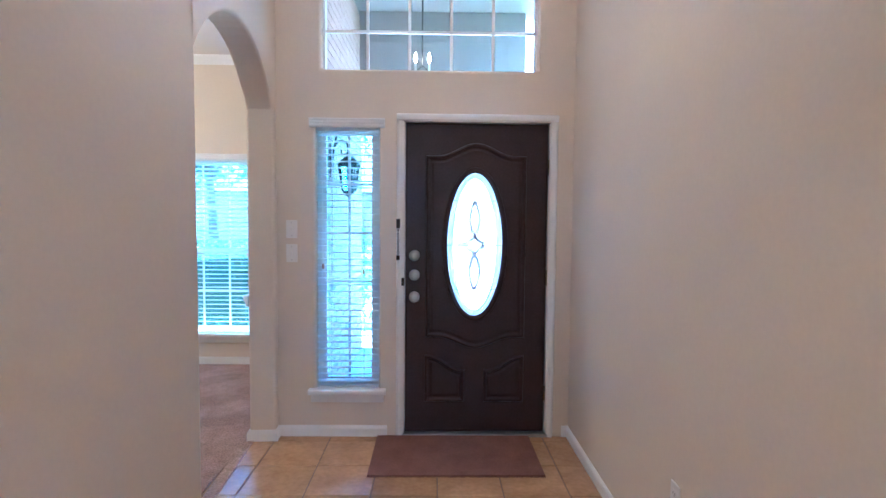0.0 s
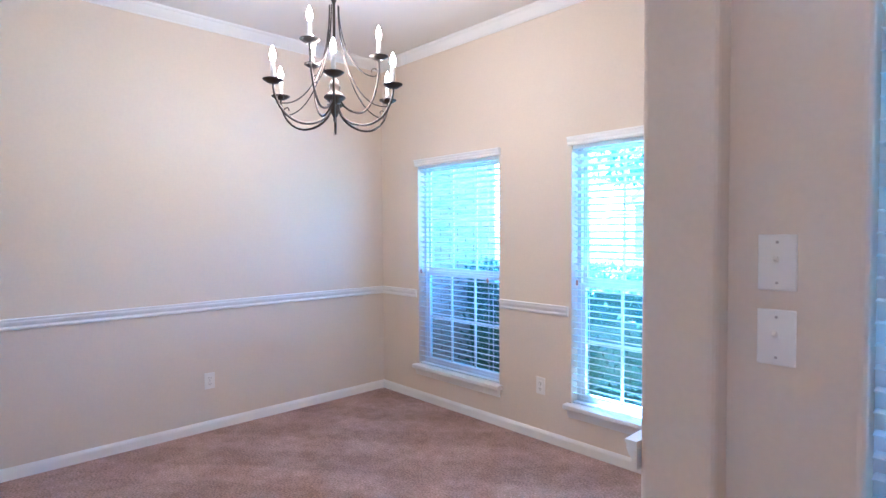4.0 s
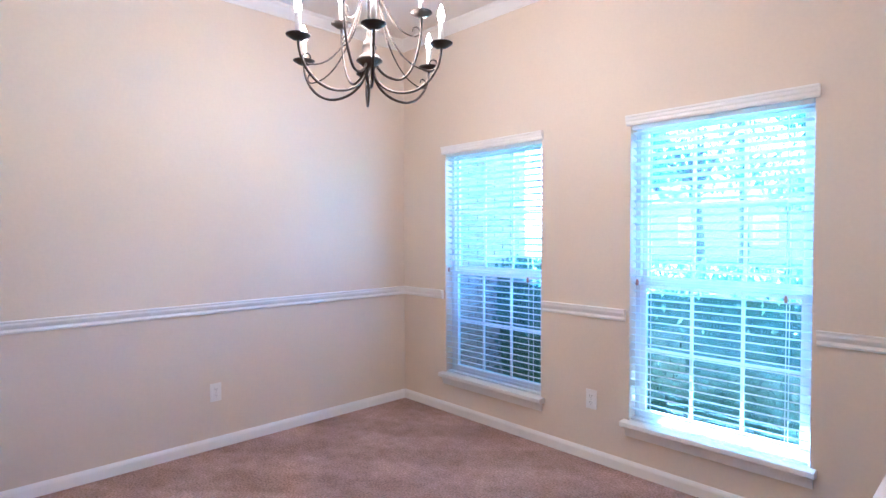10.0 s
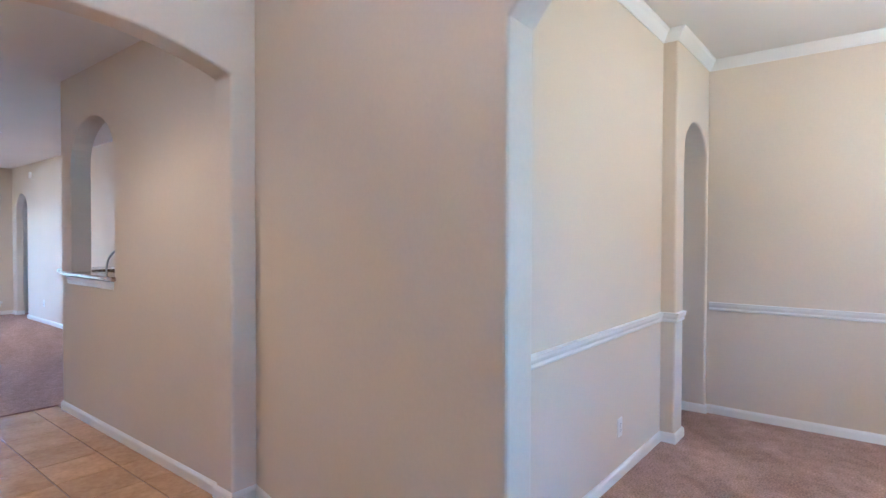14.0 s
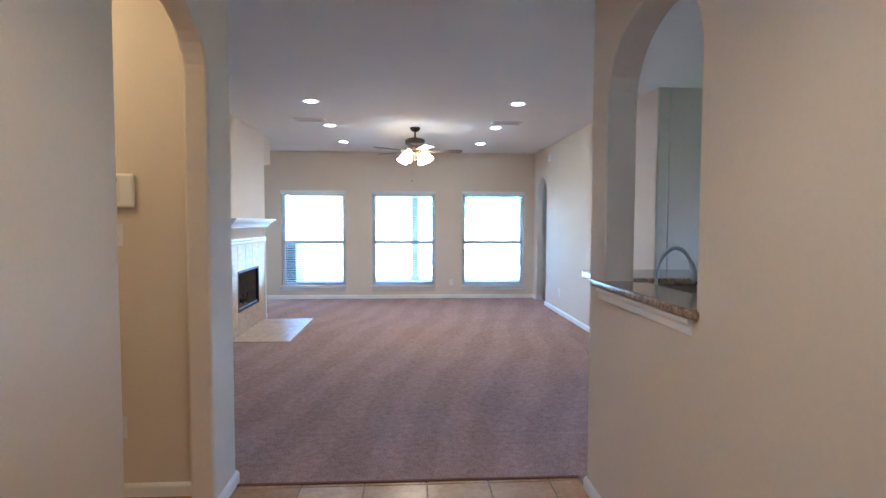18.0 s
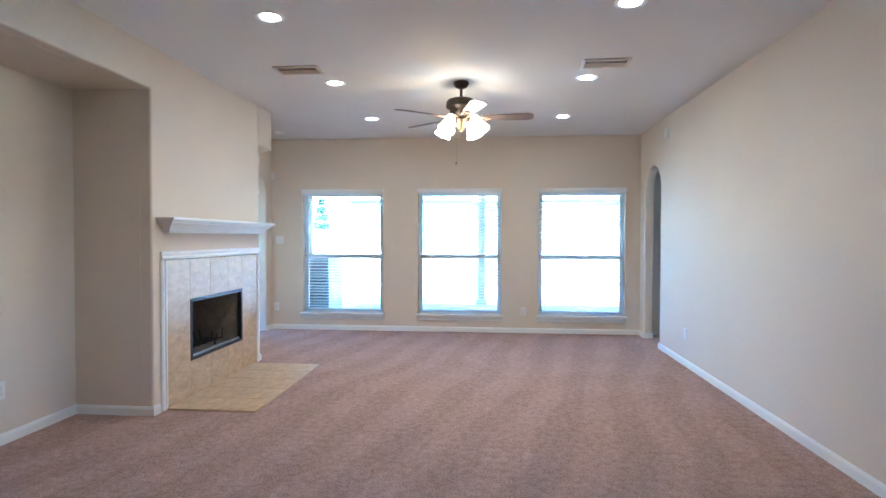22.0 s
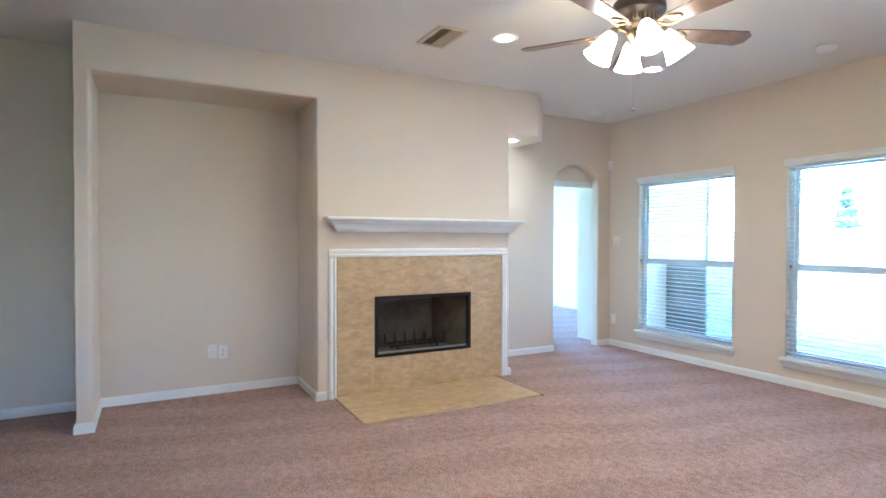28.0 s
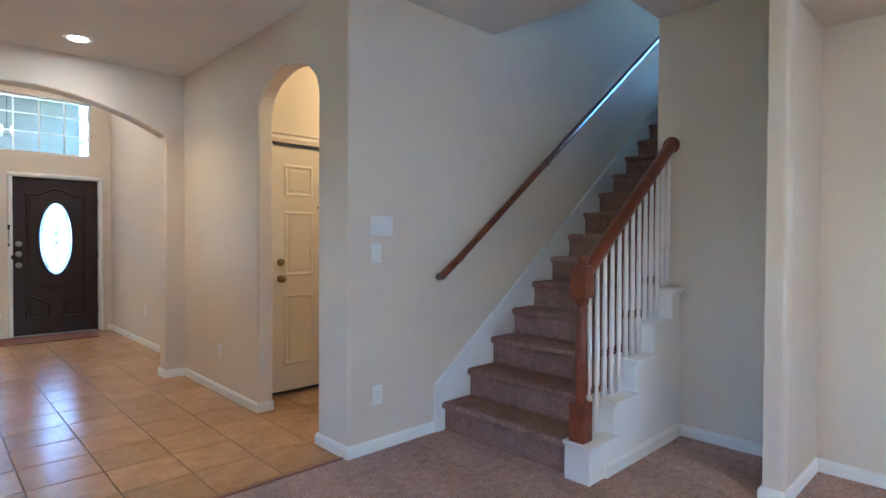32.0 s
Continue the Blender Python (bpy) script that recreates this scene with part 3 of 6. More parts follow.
wall("wall_niche_back", "x", NB, NB + T, rect_loop(-11.26, -7.03, -0.1, CH + 0.05), [], PAINT, "cream wall at the back of the niche and beside the stair", bull=0)
bm = box(LE + 0.09, NB, -7.957, -7.87, -0.1, CH)
tagged(part("wall_niche_north", bm, PAINT), "cream side wall of the niche", "wall", kind="structure")
bm = box(LE + 0.09, NB, -9.63, -9.493, -0.1, CH)
tagged(part("wall_niche_south", bm, PAINT), "cream side wall of the niche by the chimney", "wall", kind="structure")
bm = box(LE + 0.09, NB, -9.493, -7.957, 2.448, CH)
tagged(part("niche_soffit", bm, PAINT), "cream soffit over the niche", "wall", kind="structure")
bm = box(LE + 0.12, 3.62, -11.38, -11.26, -0.1, CH)
tagged(part("wall_chimney_side", bm, PAINT), "cream side of the chimney breast", "wall", kind="structure")
# the passage to the bedroom beside the chimney
bm = prism([(LE - 0.002, -11.34), (LE - 0.002, -11.72), (LE + 0.20, -11.93), (3.62, -11.93), (3.62, -11.34)], 2.345, CH, "z")
tagged(part("bulkhead", bm, PAINT), "cream dropped bulkhead with a clipped corner beside the chimney", "bulkhead", kind="structure")
wall("wall_bedroom", "x", 3.62, 3.74, rect_loop(LS - 0.16, -11.26, -0.1, CH + 0.05), [arch_loop(-13.19, -12.50, -0.05, 1.95, 2.22)], PAINT, "cream wall with an arched doorway to the bedroom")
wall("wall_bedroom_door", "x", 3.742, 3.86, rect_loop(-13.6, -12.2, -0.1, CH + 0.05), [rect_loop(-13.36, -12.577, -0.05, 1.97)], PAINT, "cream wall round the bedroom doorway", bull=0)
wall("wall_bedroom_far", "x", 7.4, 7.5, rect_loop(-15.5, -10.5, -0.1, CH + 0.05), [rect_loop(-15.2, -10.9, 0.1, 2.6)], PAINT, "pale bedroom wall with a wide window", bull=0)
wall("wall_bedroom_north", "y", -10.6, -10.5, rect_loop(3.74, 7.5, -0.1, CH + 0.05), [], PAINT, "pale bedroom wall", bull=0)
wall("wall_bedroom_south", "y", -15.5, -15.4, rect_loop(3.7, 7.5, -0.1, CH + 0.05), [], PAINT, "pale bedroom wall", bull=0)
wall("wall_bedroom_west", "x", 3.74, 3.84, rect_loop(-15.5, LS - 0.16, -0.1, CH + 0.05), [], PAINT, "pale bedroom wall", bull=0)
# beside and above the stair
wall("wall_stair_south", "y", -7.15, -7.03, [(NB + T, -0.1), (8.9, -0.1), (8.9, 5.6), (NB + T, 5.6)], [], PAINT, "cream wall enclosing the upper stair", bull=0)
wall("wall_stair_head", "y", -7.15, -7.03, [(2.96, CH + 0.22), (NB + T, CH + 0.22), (NB + T, 5.6), (2.96, 5.6)], [], PAINT, "cream wall over the stair opening", bull=0)
wall("wall_stair_over", "x", 2.84, 2.96, rect_loop(-7.15, SWY, CH + 0.22, 5.6), [], PAINT, "cream wall over the foot of the stair", bull=0)
wall("wall_stair_top", "x", 8.8, 8.9, rect_loop(-7.12, SWY, 2.7, 5.6), [rect_loop(-6.98, -6.11, 3.2, 5.5)], PAINT, "cream wall at the head of the stair", bull=0)
ceiling("ceiling_stair", "cream ceiling over the stair", [(2.7, -7.3), (9.0, -7.3), (9.0, SWY + T), (2.7, SWY + T)], 5.6)
# light block out of view; there is no garage room behind this door
wall("wall_garage", "y", -4.44, -4.36, rect_loop(1.80, 3.0, -0.1, CH), [], PAINT, "unseen wall added to stop daylight leaking round the garage door", bull=0)
# kitchen and rooms beyond
wall("wall_kitchen_west", "x", -5.0, -4.88, rect_loop(-16.5, -2.6, -0.1, CH + 0.05), [rect_loop(-7.7, -6.9, 1.0, 2.05)], PAINT, "grey-shaded kitchen wall", bull=0)
wall("wall_kitchen_north", "y", -3.12, -3.0, rect_loop(-5.0, HW - 0.15, -0.1, CH + 0.05), [rect_loop(-3.5, -2.75, -0.05, 2.1)], PAINT, "kitchen wall", bull=0)
wall("wall_west_return", "y", -8.31, -8.193, rect_loop(-5.0, LW - T, -0.1, CH + 0.05), [], PAINT, "cream return of the living room wall", bull=0.012)
wall("wall_room_south", "y", -13.54, LS, rect_loop(-5.0, -1.9, -0.1, CH + 0.05), [rect_loop(-4.3, -2.4, 0.3, 2.0)], PAINT, "wall of the side room with a window", bull=0)
# dining room
wall("wall_dining_north", "y", DN, DN + 0.16, rect_loop(-3.9, 0.0, -0.1, DCH + 0.1), [rect_loop(-2.637 - 0.448, -2.637 + 0.448, 0.30, 1.99), rect_loop(-1.137 - 0.4375, -1.137 + 0.4375, 0.30, 1.99)], PAINT, "cream dining room wall with two tall windows", bull=0.004)
wall("wall_dining_west", "x", DW - T, DW, rect_loop(-1.8, DN, -0.1, DCH + 0.1), [], PAINT, "cream dining room wall", bull=0)
wall("wall_dining_east", "x", DE, -0.07, rect_loop(0.16, DN, -0.1, DCH + 0.1), [], PAINT, "cream dining room wall", bull=0)
wall("wall_dining_south", "y", DS - T, DS, rect_loop(-2.66, -0.15, -0.1, DCH + 0.1), [], PAINT, "cream dining room wall", bull=0)
wall("wall_dining_alcove", "y", DP - 0.27, DP, rect_loop(DW, -2.66, -0.1, DCH + 0.1), [arch_loop(-3.535, -2.86, -0.05, 2.10, 2.36)], PAINT, "cream pier wall with a narrow arched opening to the kitchen passage")
wall("wall_passage_west", "x", -3.72, -3.60, rect_loop(-3.1, -1.79, -0.1, DCH + 0.1), [], PAINT, "grey-shaded wall of the kitchen passage", bull=0)
# filler out of view that blocks light between the two ceiling heights
wall("wall_over_kitchen", "y", -3.16, -3.02, rect_loop(-4.2, -0.38, CH + 0.04, DCH + 0.1), [], PAINT, "unseen wall strip added to close a light gap over the kitchen passage", bull=0)
# half wall between kitchen and living room
wall("wall_bar", "y", WEND, WEND + 0.14, rect_loop(-2.6, HW - 0.15, -0.1, 1.14), [], PAINT, "cream half wall under the raised bar", bull=0)

# ---------- baseboards ----------
BASES = [
    [(-2.6, WEND), (HW, WEND), (HW, AY0), (-0.195, AY0), (-0.195, AY1), (-0.345, AY1), aw(-1.335), aw(-1.322), aw(-1.322, -AT), (-0.165, DS), (-2.66, DS), (-2.66, DP), (-2.86, DP), (-2.86, DP - 0.27)],
    [(-3.535, DP - 0.27), (-3.535, DP), (DW, DP), (DW, DN), (DE, DN), aw(-0.08, -AT), aw(-0.08), (-0.026, 0.0), (0.685, 0.0)],
    [(1.835, 0.0), (FE, 0.0), (FE, AY1), (1.56, AY1), (1.56, AY0), (HE, AY0), (HE, -4.89), (HE + T, -4.89)],
    [(HE + T, -5.725), (HE, -5.725), (HE, SWY), (2.405, SWY)],
    [(3.6, -4.62), (3.6, SWY + T), (HE + T, SWY + T)],
    [(NB, -7.2), (NB, -7.86), (LE, -7.86), (LE, -7.955), (NB, -7.955), (NB, -9.495), (LE, -9.495), (LE, -9.57)],
    [(LE, -11.355), (LE, -11.38), (3.62, -11.38), (3.62, -12.50)],
    [(3.62, -13.19), (3.62, LS), (LW, LS), (LW, -13.15), (LW - T, -13.15)],
    [(LW - T, -12.46), (LW, -12.46), (LW, -8.19), (-4.88, -8.19)],
    [(7.4, -10.6), (7.4, -15.4)],
    [(3.84, -13.6), (3.84, -15.4)],
]
for pth in BASES:
    baseboard(pth)

# ---------- dining mouldings ----------
RAILP = [(0, 0), (0.010, 0.0), (0.016, 0.010), (0.012, 0.024), (0.020, 0.034), (0.026, 0.046), (0.026, 0.058), (0.030, 0.062), (0.030, 0.068), (0, 0.068)]
for pth in ([(-0.17, DS), (-2.66, DS), (-2.66, DP), (-2.845, DP)], [(DW, DP + 0.02), (DW, DN), (-3.106, DN)], [(-2.168, DN), (-1.596, DN)], [(-0.678, DN), (DE, DN), (DE, -0.09)]):
    ob = part("chair_rail", run(RAILP, [(x, y, 0.866) for x, y in pth]), TRIM)
    tagged(ob, "white moulded chair rail on the dining room wall", "chair rail", kind="structure")
CROWN = [(0, -0.080), (0.008, -0.080), (0.010, -0.070), (0.013, -0.068), (0.022, -0.056), (0.038, -0.036), (0.048, -0.021), (0.053, -0.018), (0.059, -0.011), (0.062, -0.002), (0, -0.002)]
ob = part("crown_moulding", run(CROWN, [(x, y, DCH) for x, y in [aw(-1.3, -AT), (-0.163, DS), (-2.66, DS), (-2.66, DP), (DW, DP), (DW, DN), (DE, DN), (DE, 0.0), aw(-1.3, -AT)]]), TRIM)
tagged(ob, "white crown moulding round the dining room ceiling", "crown moulding", kind="structure")

# ---------- stair ----------
RUN, RISE, X0 = 0.244, 0.19, 2.488
stair = thing("staircase", "straight stair carpeted in brown pile with white stepped curb and skirt", "stair", kind="structure")
N = 15
for i in range(N):
    x, z = X0 + i * RUN, (i + 1) * RISE
    bm = prism([(x, z - RISE), (x, z - 0.05), (x - 0.024, z - 0.042), (x - 0.032, z - 0.024), (x - 0.024, z - 0.006), (x - 0.006, z), (x + RUN + 0.02, z), (x + RUN + 0.02, z - RISE)], -7.05, SWY - 0.025, "y")
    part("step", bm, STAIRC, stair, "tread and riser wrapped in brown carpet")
pts = [(X0 + 0.03, 0.0)] + [p for i in range(N) for p in ((X0 + 0.03 + i * RUN, (i + 1) * RISE - 0.04), (X0 + 0.03 + (i + 1) * RUN, (i + 1) * RISE - 0.04))] + [(X0 + 0.03 + N * RUN, 0.0)]
part("carcass", prism(pts, -7.045, SWY - 0.03, "y"), TRIM, stair)
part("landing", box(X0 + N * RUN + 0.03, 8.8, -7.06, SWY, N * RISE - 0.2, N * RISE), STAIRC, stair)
# wall-side skirt board
sk = [(2.405, 0.0), (2.405, 0.31)] + [(X0 + N * RUN, N * RISE + 0.28), (X0 + N * RUN, N * RISE - 0.06), (X0 + 0.05, 0.0)]
part("skirt_board", prism(sk, SWY - 0.024, SWY, "y"), TRIM, stair, "white skirt board along the wall")
# stepped curb on the open side, with caps
side = [(2.44, 0.0)]
for i in range(5):
    xa = 2.44 + i * RUN
    side += [(xa, (i + 1) * RISE - 0.002), (min(xa + RUN, NB), (i + 1) * RISE - 0.002)]
side += [(NB, 0.0)]
part("curb", prism(side, -7.2, -7.051, "y"), TRIM, stair, "white stepped curb under the balusters")
for i in range(5):
    xa = 2.44 + i * RUN
    xb = min(xa + RUN + 0.012, NB - 0.002)
    part("curb_cap", box(xa - 0.022, xb, -7.232, -7.049, (i + 1) * RISE, (i + 1) * RISE + 0.021, 0.005), TRIM, stair)
    part("scotia", box(xa - 0.012, xb, -7.214, -7.2005, (i + 1) * RISE - 0.016, (i + 1) * RISE - 0.001), TRIM, stair)
bm = run([(0, 0), (0.014, 0), (0.014, 0.06), (0.006, 0.079), (0, 0.083)], [(2.59, -7.2), (NB, -7.2)])
part("base_strip", bm, TRIM, stair)

rail = thing("stair_banister", "cherry-stained newel and handrail on white turned balusters", "banister", 2.475, -7.125, 0.211)
RZ = 0.905                     # the rail's middle where it meets the newel
part("newel_base", box(-0.045, 0.045, -0.045, 0.045, 0.0, 0.21, 0.004), RAILW, rail)
part("newel_shaft", lathe([(0.040, 0.21), (0.030, 0.225), (0.026, 0.235), (0.036, 0.25), (0.038, 0.30), (0.034, 0.45), (0.028, 0.62), (0.025, 0.68), (0.034, 0.695), (0.026, 0.71), (0.026, 0.72), (0.036, 0.735), (0.036, 0.76)], 24), RAILW, rail, smooth=True)
part("newel_block", box(-0.045, 0.045, -0.045, 0.045, 0.76, 0.93, 0.004), RAILW, rail)
part("newel_cap", lathe([(0.030, 0.93), (0.036, 0.936), (0.026, 0.944), (0.030, 0.952), (0.036, 0.962), (0.034, 0.975), (0.020, 0.985), (0.004, 0.99)], 24), RAILW, rail, smooth=True)
x1 = NB - 0.05 - 2.475
bm = bmesh.new()
prof = [(-0.030, -0.035), (0.030, -0.035), (0.036, -0.012), (0.030, 0.010), (0.020, 0.024), (0.0, 0.030), (-0.020, 0.024), (-0.030, 0.010), (-0.036, -0.012)]
ends = []
for xx, zz in ((0.04, RZ), (x1 + 0.045, RZ + (x1 + 0.005) * 0.785)):
    ends.append([bm.verts.new((xx, a, zz + b * 1.28)) for a, b in prof])
for i in range(len(prof)):
    j = (i + 1) % len(prof)
    bm.faces.new((ends[0][i], ends[0][j], ends[1][j], ends[1][i]))
bm.faces.new(ends[0]), bm.faces.new(ends[1])
part("handrail", bm, RAILW, rail)
ro = part("rosette", lathe([(0.055, 0), (0.055, 0.012), (0.045, 0.02), (0.02, 0.022)], 24), RAILW, rail)
ro.matrix_basis = pose(NB - 2.475 - 0.002, 0, RZ + (x1 - 0.02) * 0.785, 0, -90, 0)
shaft = None
for k in range(13):
    u = 0.078 + k * 0.0795
    lvl = int((u + 0.05) / RUN)
    zb = lvl * RISE
    zt = RZ + (u - 0.04) * 0.785 - 0.045
    hh = zt - zb
    bal = part("baluster", lathe([(0.016, 0.0), (0.016, 0.22), (0.010, 0.235), (0.015, 0.245), (0.010, 0.255), (0.0165, 0.275), (0.0165, 0.32), (0.012, hh * 0.8), (0.010, hh + 0.012)], 12, u, 0, zb), TRIM, rail, "white turned baluster", smooth=True)

wr = thing("wall_handrail", "round cherry-stained handrail on brackets along the stair wall", "handrail")
zr = lambda x: 1.03 + (x - 2.405) * 0.757
part("rail", tube([(2.405 + 0.03, SWY - 0.02, zr(2.405)), (2.405, SWY - 0.065, zr(2.405)), (2.54, SWY - 0.075, zr(2.54)), (6.3, SWY - 0.075, zr(6.3))], 0.024, 12), RAILW, wr, smooth=True)
for x in (2.62, 3.6, 4.5, 5.4):
    br = part("bracket", tube([(x, SWY - 0.002, zr(x) - 0.07), (x, SWY - 0.04, zr(x) - 0.065), (x, SWY - 0.073, zr(x) - 0.03)], 0.007, 8), BRASS, wr)
    part("rose", lathe([(0.022, 0), (0.02, 0.006), (0.008, 0.008)], 14), BRASS, wr).matrix_basis = pose(x, SWY - 0.0005, zr(x) - 0.07, 90)

# ---------- windows and blinds ----------
double_hung("window_1", "white double-hung window with glazing bars in the dining room", 0.896, 1.69, -2.637, DN, 0.30, 0, 3, 2, glass=TINTED, sill_over=0.03)
double_hung("window_2", "white double-hung window with glazing bars in the dining room", 0.875, 1.69, -1.137, DN, 0.30, 0, 3, 2, glass=TINTED, sill_over=0.03)
double_hung("window_3", "narrow white sidelight window beside the front door", 0.41, 1.715, 0.4275, 0.0, 0.315, 0, 2, 5, hung=False, glass=SIDEPANE)
for i, xc in enumerate((2.56, 0.865, -0.84)):
    double_hung("window_%d" % (4 + i), "tall white double-hung window in the living room", 1.185, 1.755, xc, LS, 0.25, 180, 0, 0, sill_over=0.024)
blind("white slat blind lowered over a dining room window", 0.896, 1.69, -2.637, DN, 0.30, 0, tilt=-14, valance_over=0.02)
blind("white slat blind lowered over a dining room window", 0.875, 1.69, -1.137, DN, 0.30, 0, tilt=-14, valance_over=0.02)
blind("narrow white slat blind lowered over the sidelight", 0.41, 1.715, 0.4275, 0.0, 0.315, 0, tilt=-2)
for xc in (2.56, 0.865, -0.84):
    blind("white slat blind lowered over a living room window", 1.185, 1.755, xc, LS, 0.25, 180, tilt=-3, valance_over=0.012)

# the fixed window over the front door
tr = thing("window_7", "wide white gridded transom window above the front door", "window", kind="structure")
bm = bmesh.new()
for a, b, c, d in ((0.26, 0.275, 2.375, 3.09), (1.63, 1.645, 2.375, 3.09), (0.275, 1.63, 2.375, 2.39), (0.275, 1.63, 3.07, 3.09)):
    add_box(bm, a, b, 0.07, 0.13, c, d)
part("window_frame", bm, TRIM, tr)
bm = bmesh.new()
for i in range(1, 5):
    u = 0.275 + 1.355 * i / 5
    add_box(bm, u - 0.009, u + 0.009, 0.085, 0.105, 2.39, 3.07)
for v in (2.637, 2.87):
    add_box(bm, 0.275, 1.63, 0.087, 0.103, v - 0.009, v + 0.009)
part("muntins", bm, TRIM, tr, "slim white glazing bars")
part("pane", box(0.275, 1.63, 0.093, 0.097, 2.39, 3.07), GLASS, tr, "clear window glass").visible_shadow = False

# ---------- lamps ----------
for i, (x, y) in enumerate(((1.83, -9.065), (-0.43, -9.04), (1.84, -10.57), (-0.43, -10.59), (1.84, -12.09), (-0.42, -12.145))):
    lamp("can_lamp", x, y, CH - 0.03, 0.72, (1.0, 0.68, 0.36), 0.06, "SPOT", 130)
lamp("fan_lamp", 0.685, -10.65, 2.17, 0.8, (1.0, 0.58, 0.2), 0.12)
lamp("chandelier_lamp", -1.94, 0.21, 2.26, 2.1, (1.0, 0.65, 0.33), 0.2)
lamp("hall_lamp", 0.82, -3.83, CH - 0.03, 1.5, (1.0, 0.58, 0.25), 0.06, "SPOT", 130)
lamp("can_lamp", 3.25, -11.62, 2.345 - 0.03, 0.4, (1.0, 0.68, 0.36), 0.06, "SPOT", 130)
lamp("passage_lamp", 2.7, -5.3, 2.5, 0.59, (1.0, 0.58, 0.22), 0.1)
# fill light with no known fixture, added to brighten the foyer's front wall
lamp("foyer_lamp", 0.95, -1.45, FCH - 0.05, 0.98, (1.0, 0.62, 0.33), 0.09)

# ---------- front door ----------
DX0, DX1 = 0.80, 1.72
BULB = glow("candle_bulb", (1.0, 0.72, 0.42), 4.8)
FANGLOW = glow("lit_shade", (1.0, 0.72, 0.46), 0.6)
CANGLOW = glow("lit_can_lens", (1.0, 0.74, 0.50), 4.5)
LCD = mat("alarm_screen", (0.03, 0.07, 0.55), 0.25, scale=10, amount=0.05)
LEAD = mat("lead_came", (0.10, 0.10, 0.10), 0.5, 0.6, scale=30, amount=0.2)

door = thing("door_1", "dark-stained wooden front door with an oval leaded glass light, closed", "door", DX0, 0.035, 0.02, kind="structure")
W, HT = 0.92, 2.025
OC, OA, OB = (0.452, 1.243), 0.187, 0.475


def oval(a, b, n=48):
    return [(OC[0] + a * math.cos(2 * math.pi * i / n), OC[1] + b * math.sin(2 * math.pi * i / n)) for i in range(n)]


tris_loops = [rect_loop(0, W, 0, HT), oval(OA, OB)]
flat = [p for lp in tris_loops for p in lp]
bm = bmesh.new()
va = [bm.verts.new((u, 0.0, v)) for u, v in flat]
vb = [bm.verts.new((u, 0.044, v)) for u, v in flat]
for i, j, k in geometry.tessellate_polygon([[Vector((u, v, 0)) for u, v in lp] for lp in tris_loops]):
    bm.faces.new((va[i], va[j], va[k])), bm.faces.new((vb[k], vb[j], vb[i]))
s0 = 0
for lp in tris_loops:
    for i in range(len(lp)):
        p, q = s0 + i, s0 + (i + 1) % len(lp)
        bm.faces.new((va[p], va[q], vb[q], vb[p]))
    s0 += len(lp)
part("leaf", bm, DOORW, door)
# oval frame, proud of the leaf
bm = bmesh.new()
rings = [[bm.verts.new((u, y, v)) for u, v in oval(OA + d, OB + d)] for d, y in ((0.03, 0.0), (0.024, -0.012), (0.008, -0.016), (-0.006, -0.006), (-0.006, 0.02))]
for a, b in zip(rings, rings[1:]):
    for i in range(48):
        j = (i + 1) % 48
        bm.faces.new((a[i], a[j], b[j], b[i]))
part("oval_frame", bm, DOORW, door, "moulded dark oval frame", smooth=True)
bm = bmesh.new()
bm.faces.new([bm.verts.new((u, 0.018, v)) for u, v in oval(OA, OB)])
bmesh.ops.solidify(bm, geom=bm.faces[:], thickness=0.005)
pane = part("oval_pane", bm, FROST, door, "frosted leaded oval glass")
pane.visible_shadow = False
# lead lines: three bars, a braid of glass ribbons with a woven middle, two leaves, a drop and a border
STRAND = through_lit(mat("bevelled_ribbon_glass", (0.62, 0.63, 0.66), 0.15, scale=40, amount=0.1, bump=0.2, bump_scale=80), 0.7, (0.72, 0.73, 0.76))
RIMGLASS = through_lit(mat("bevelled_rim_glass", (0.66, 0.76, 0.86), 0.12, scale=14, amount=0.2, bump=0.2, bump_scale=50), 0.75, (0.80, 0.88, 0.95))
BA, BB = OA - 0.043, OB - 0.045
rim = bmesh.new()
rr = [[rim.verts.new((u, y, v)) for u, v in oval(a, b)] for a, b, y in ((OA - 0.007, OB - 0.007, 0.0165), (BA, BB, 0.0165), (BA, BB, 0.0145), (OA - 0.007, OB - 0.007, 0.0155))]
for k in range(4):
    a, b = rr[k], rr[(k + 1) % 4]
    for i in range(48):
        rim.faces.new((a[i], a[(i + 1) % 48], b[(i + 1) % 48], b[i]))
part("bevel_rim", rim, RIMGLASS, pane, "pale bluish bevelled glass rim", smooth=True).visible_shadow = False
for v in (OC[1] + 0.288, OC[1] - 0.003, OC[1] - 0.293):
    hw = OA * math.sqrt(max(0, 1 - ((v - OC[1]) / OB) ** 2))
    part("lead_bar", box(OC[0] - hw, OC[0] + hw, 0.0095, 0.0125, v - 0.0016, v + 0.0016), LEAD, pane, "dark lead came")


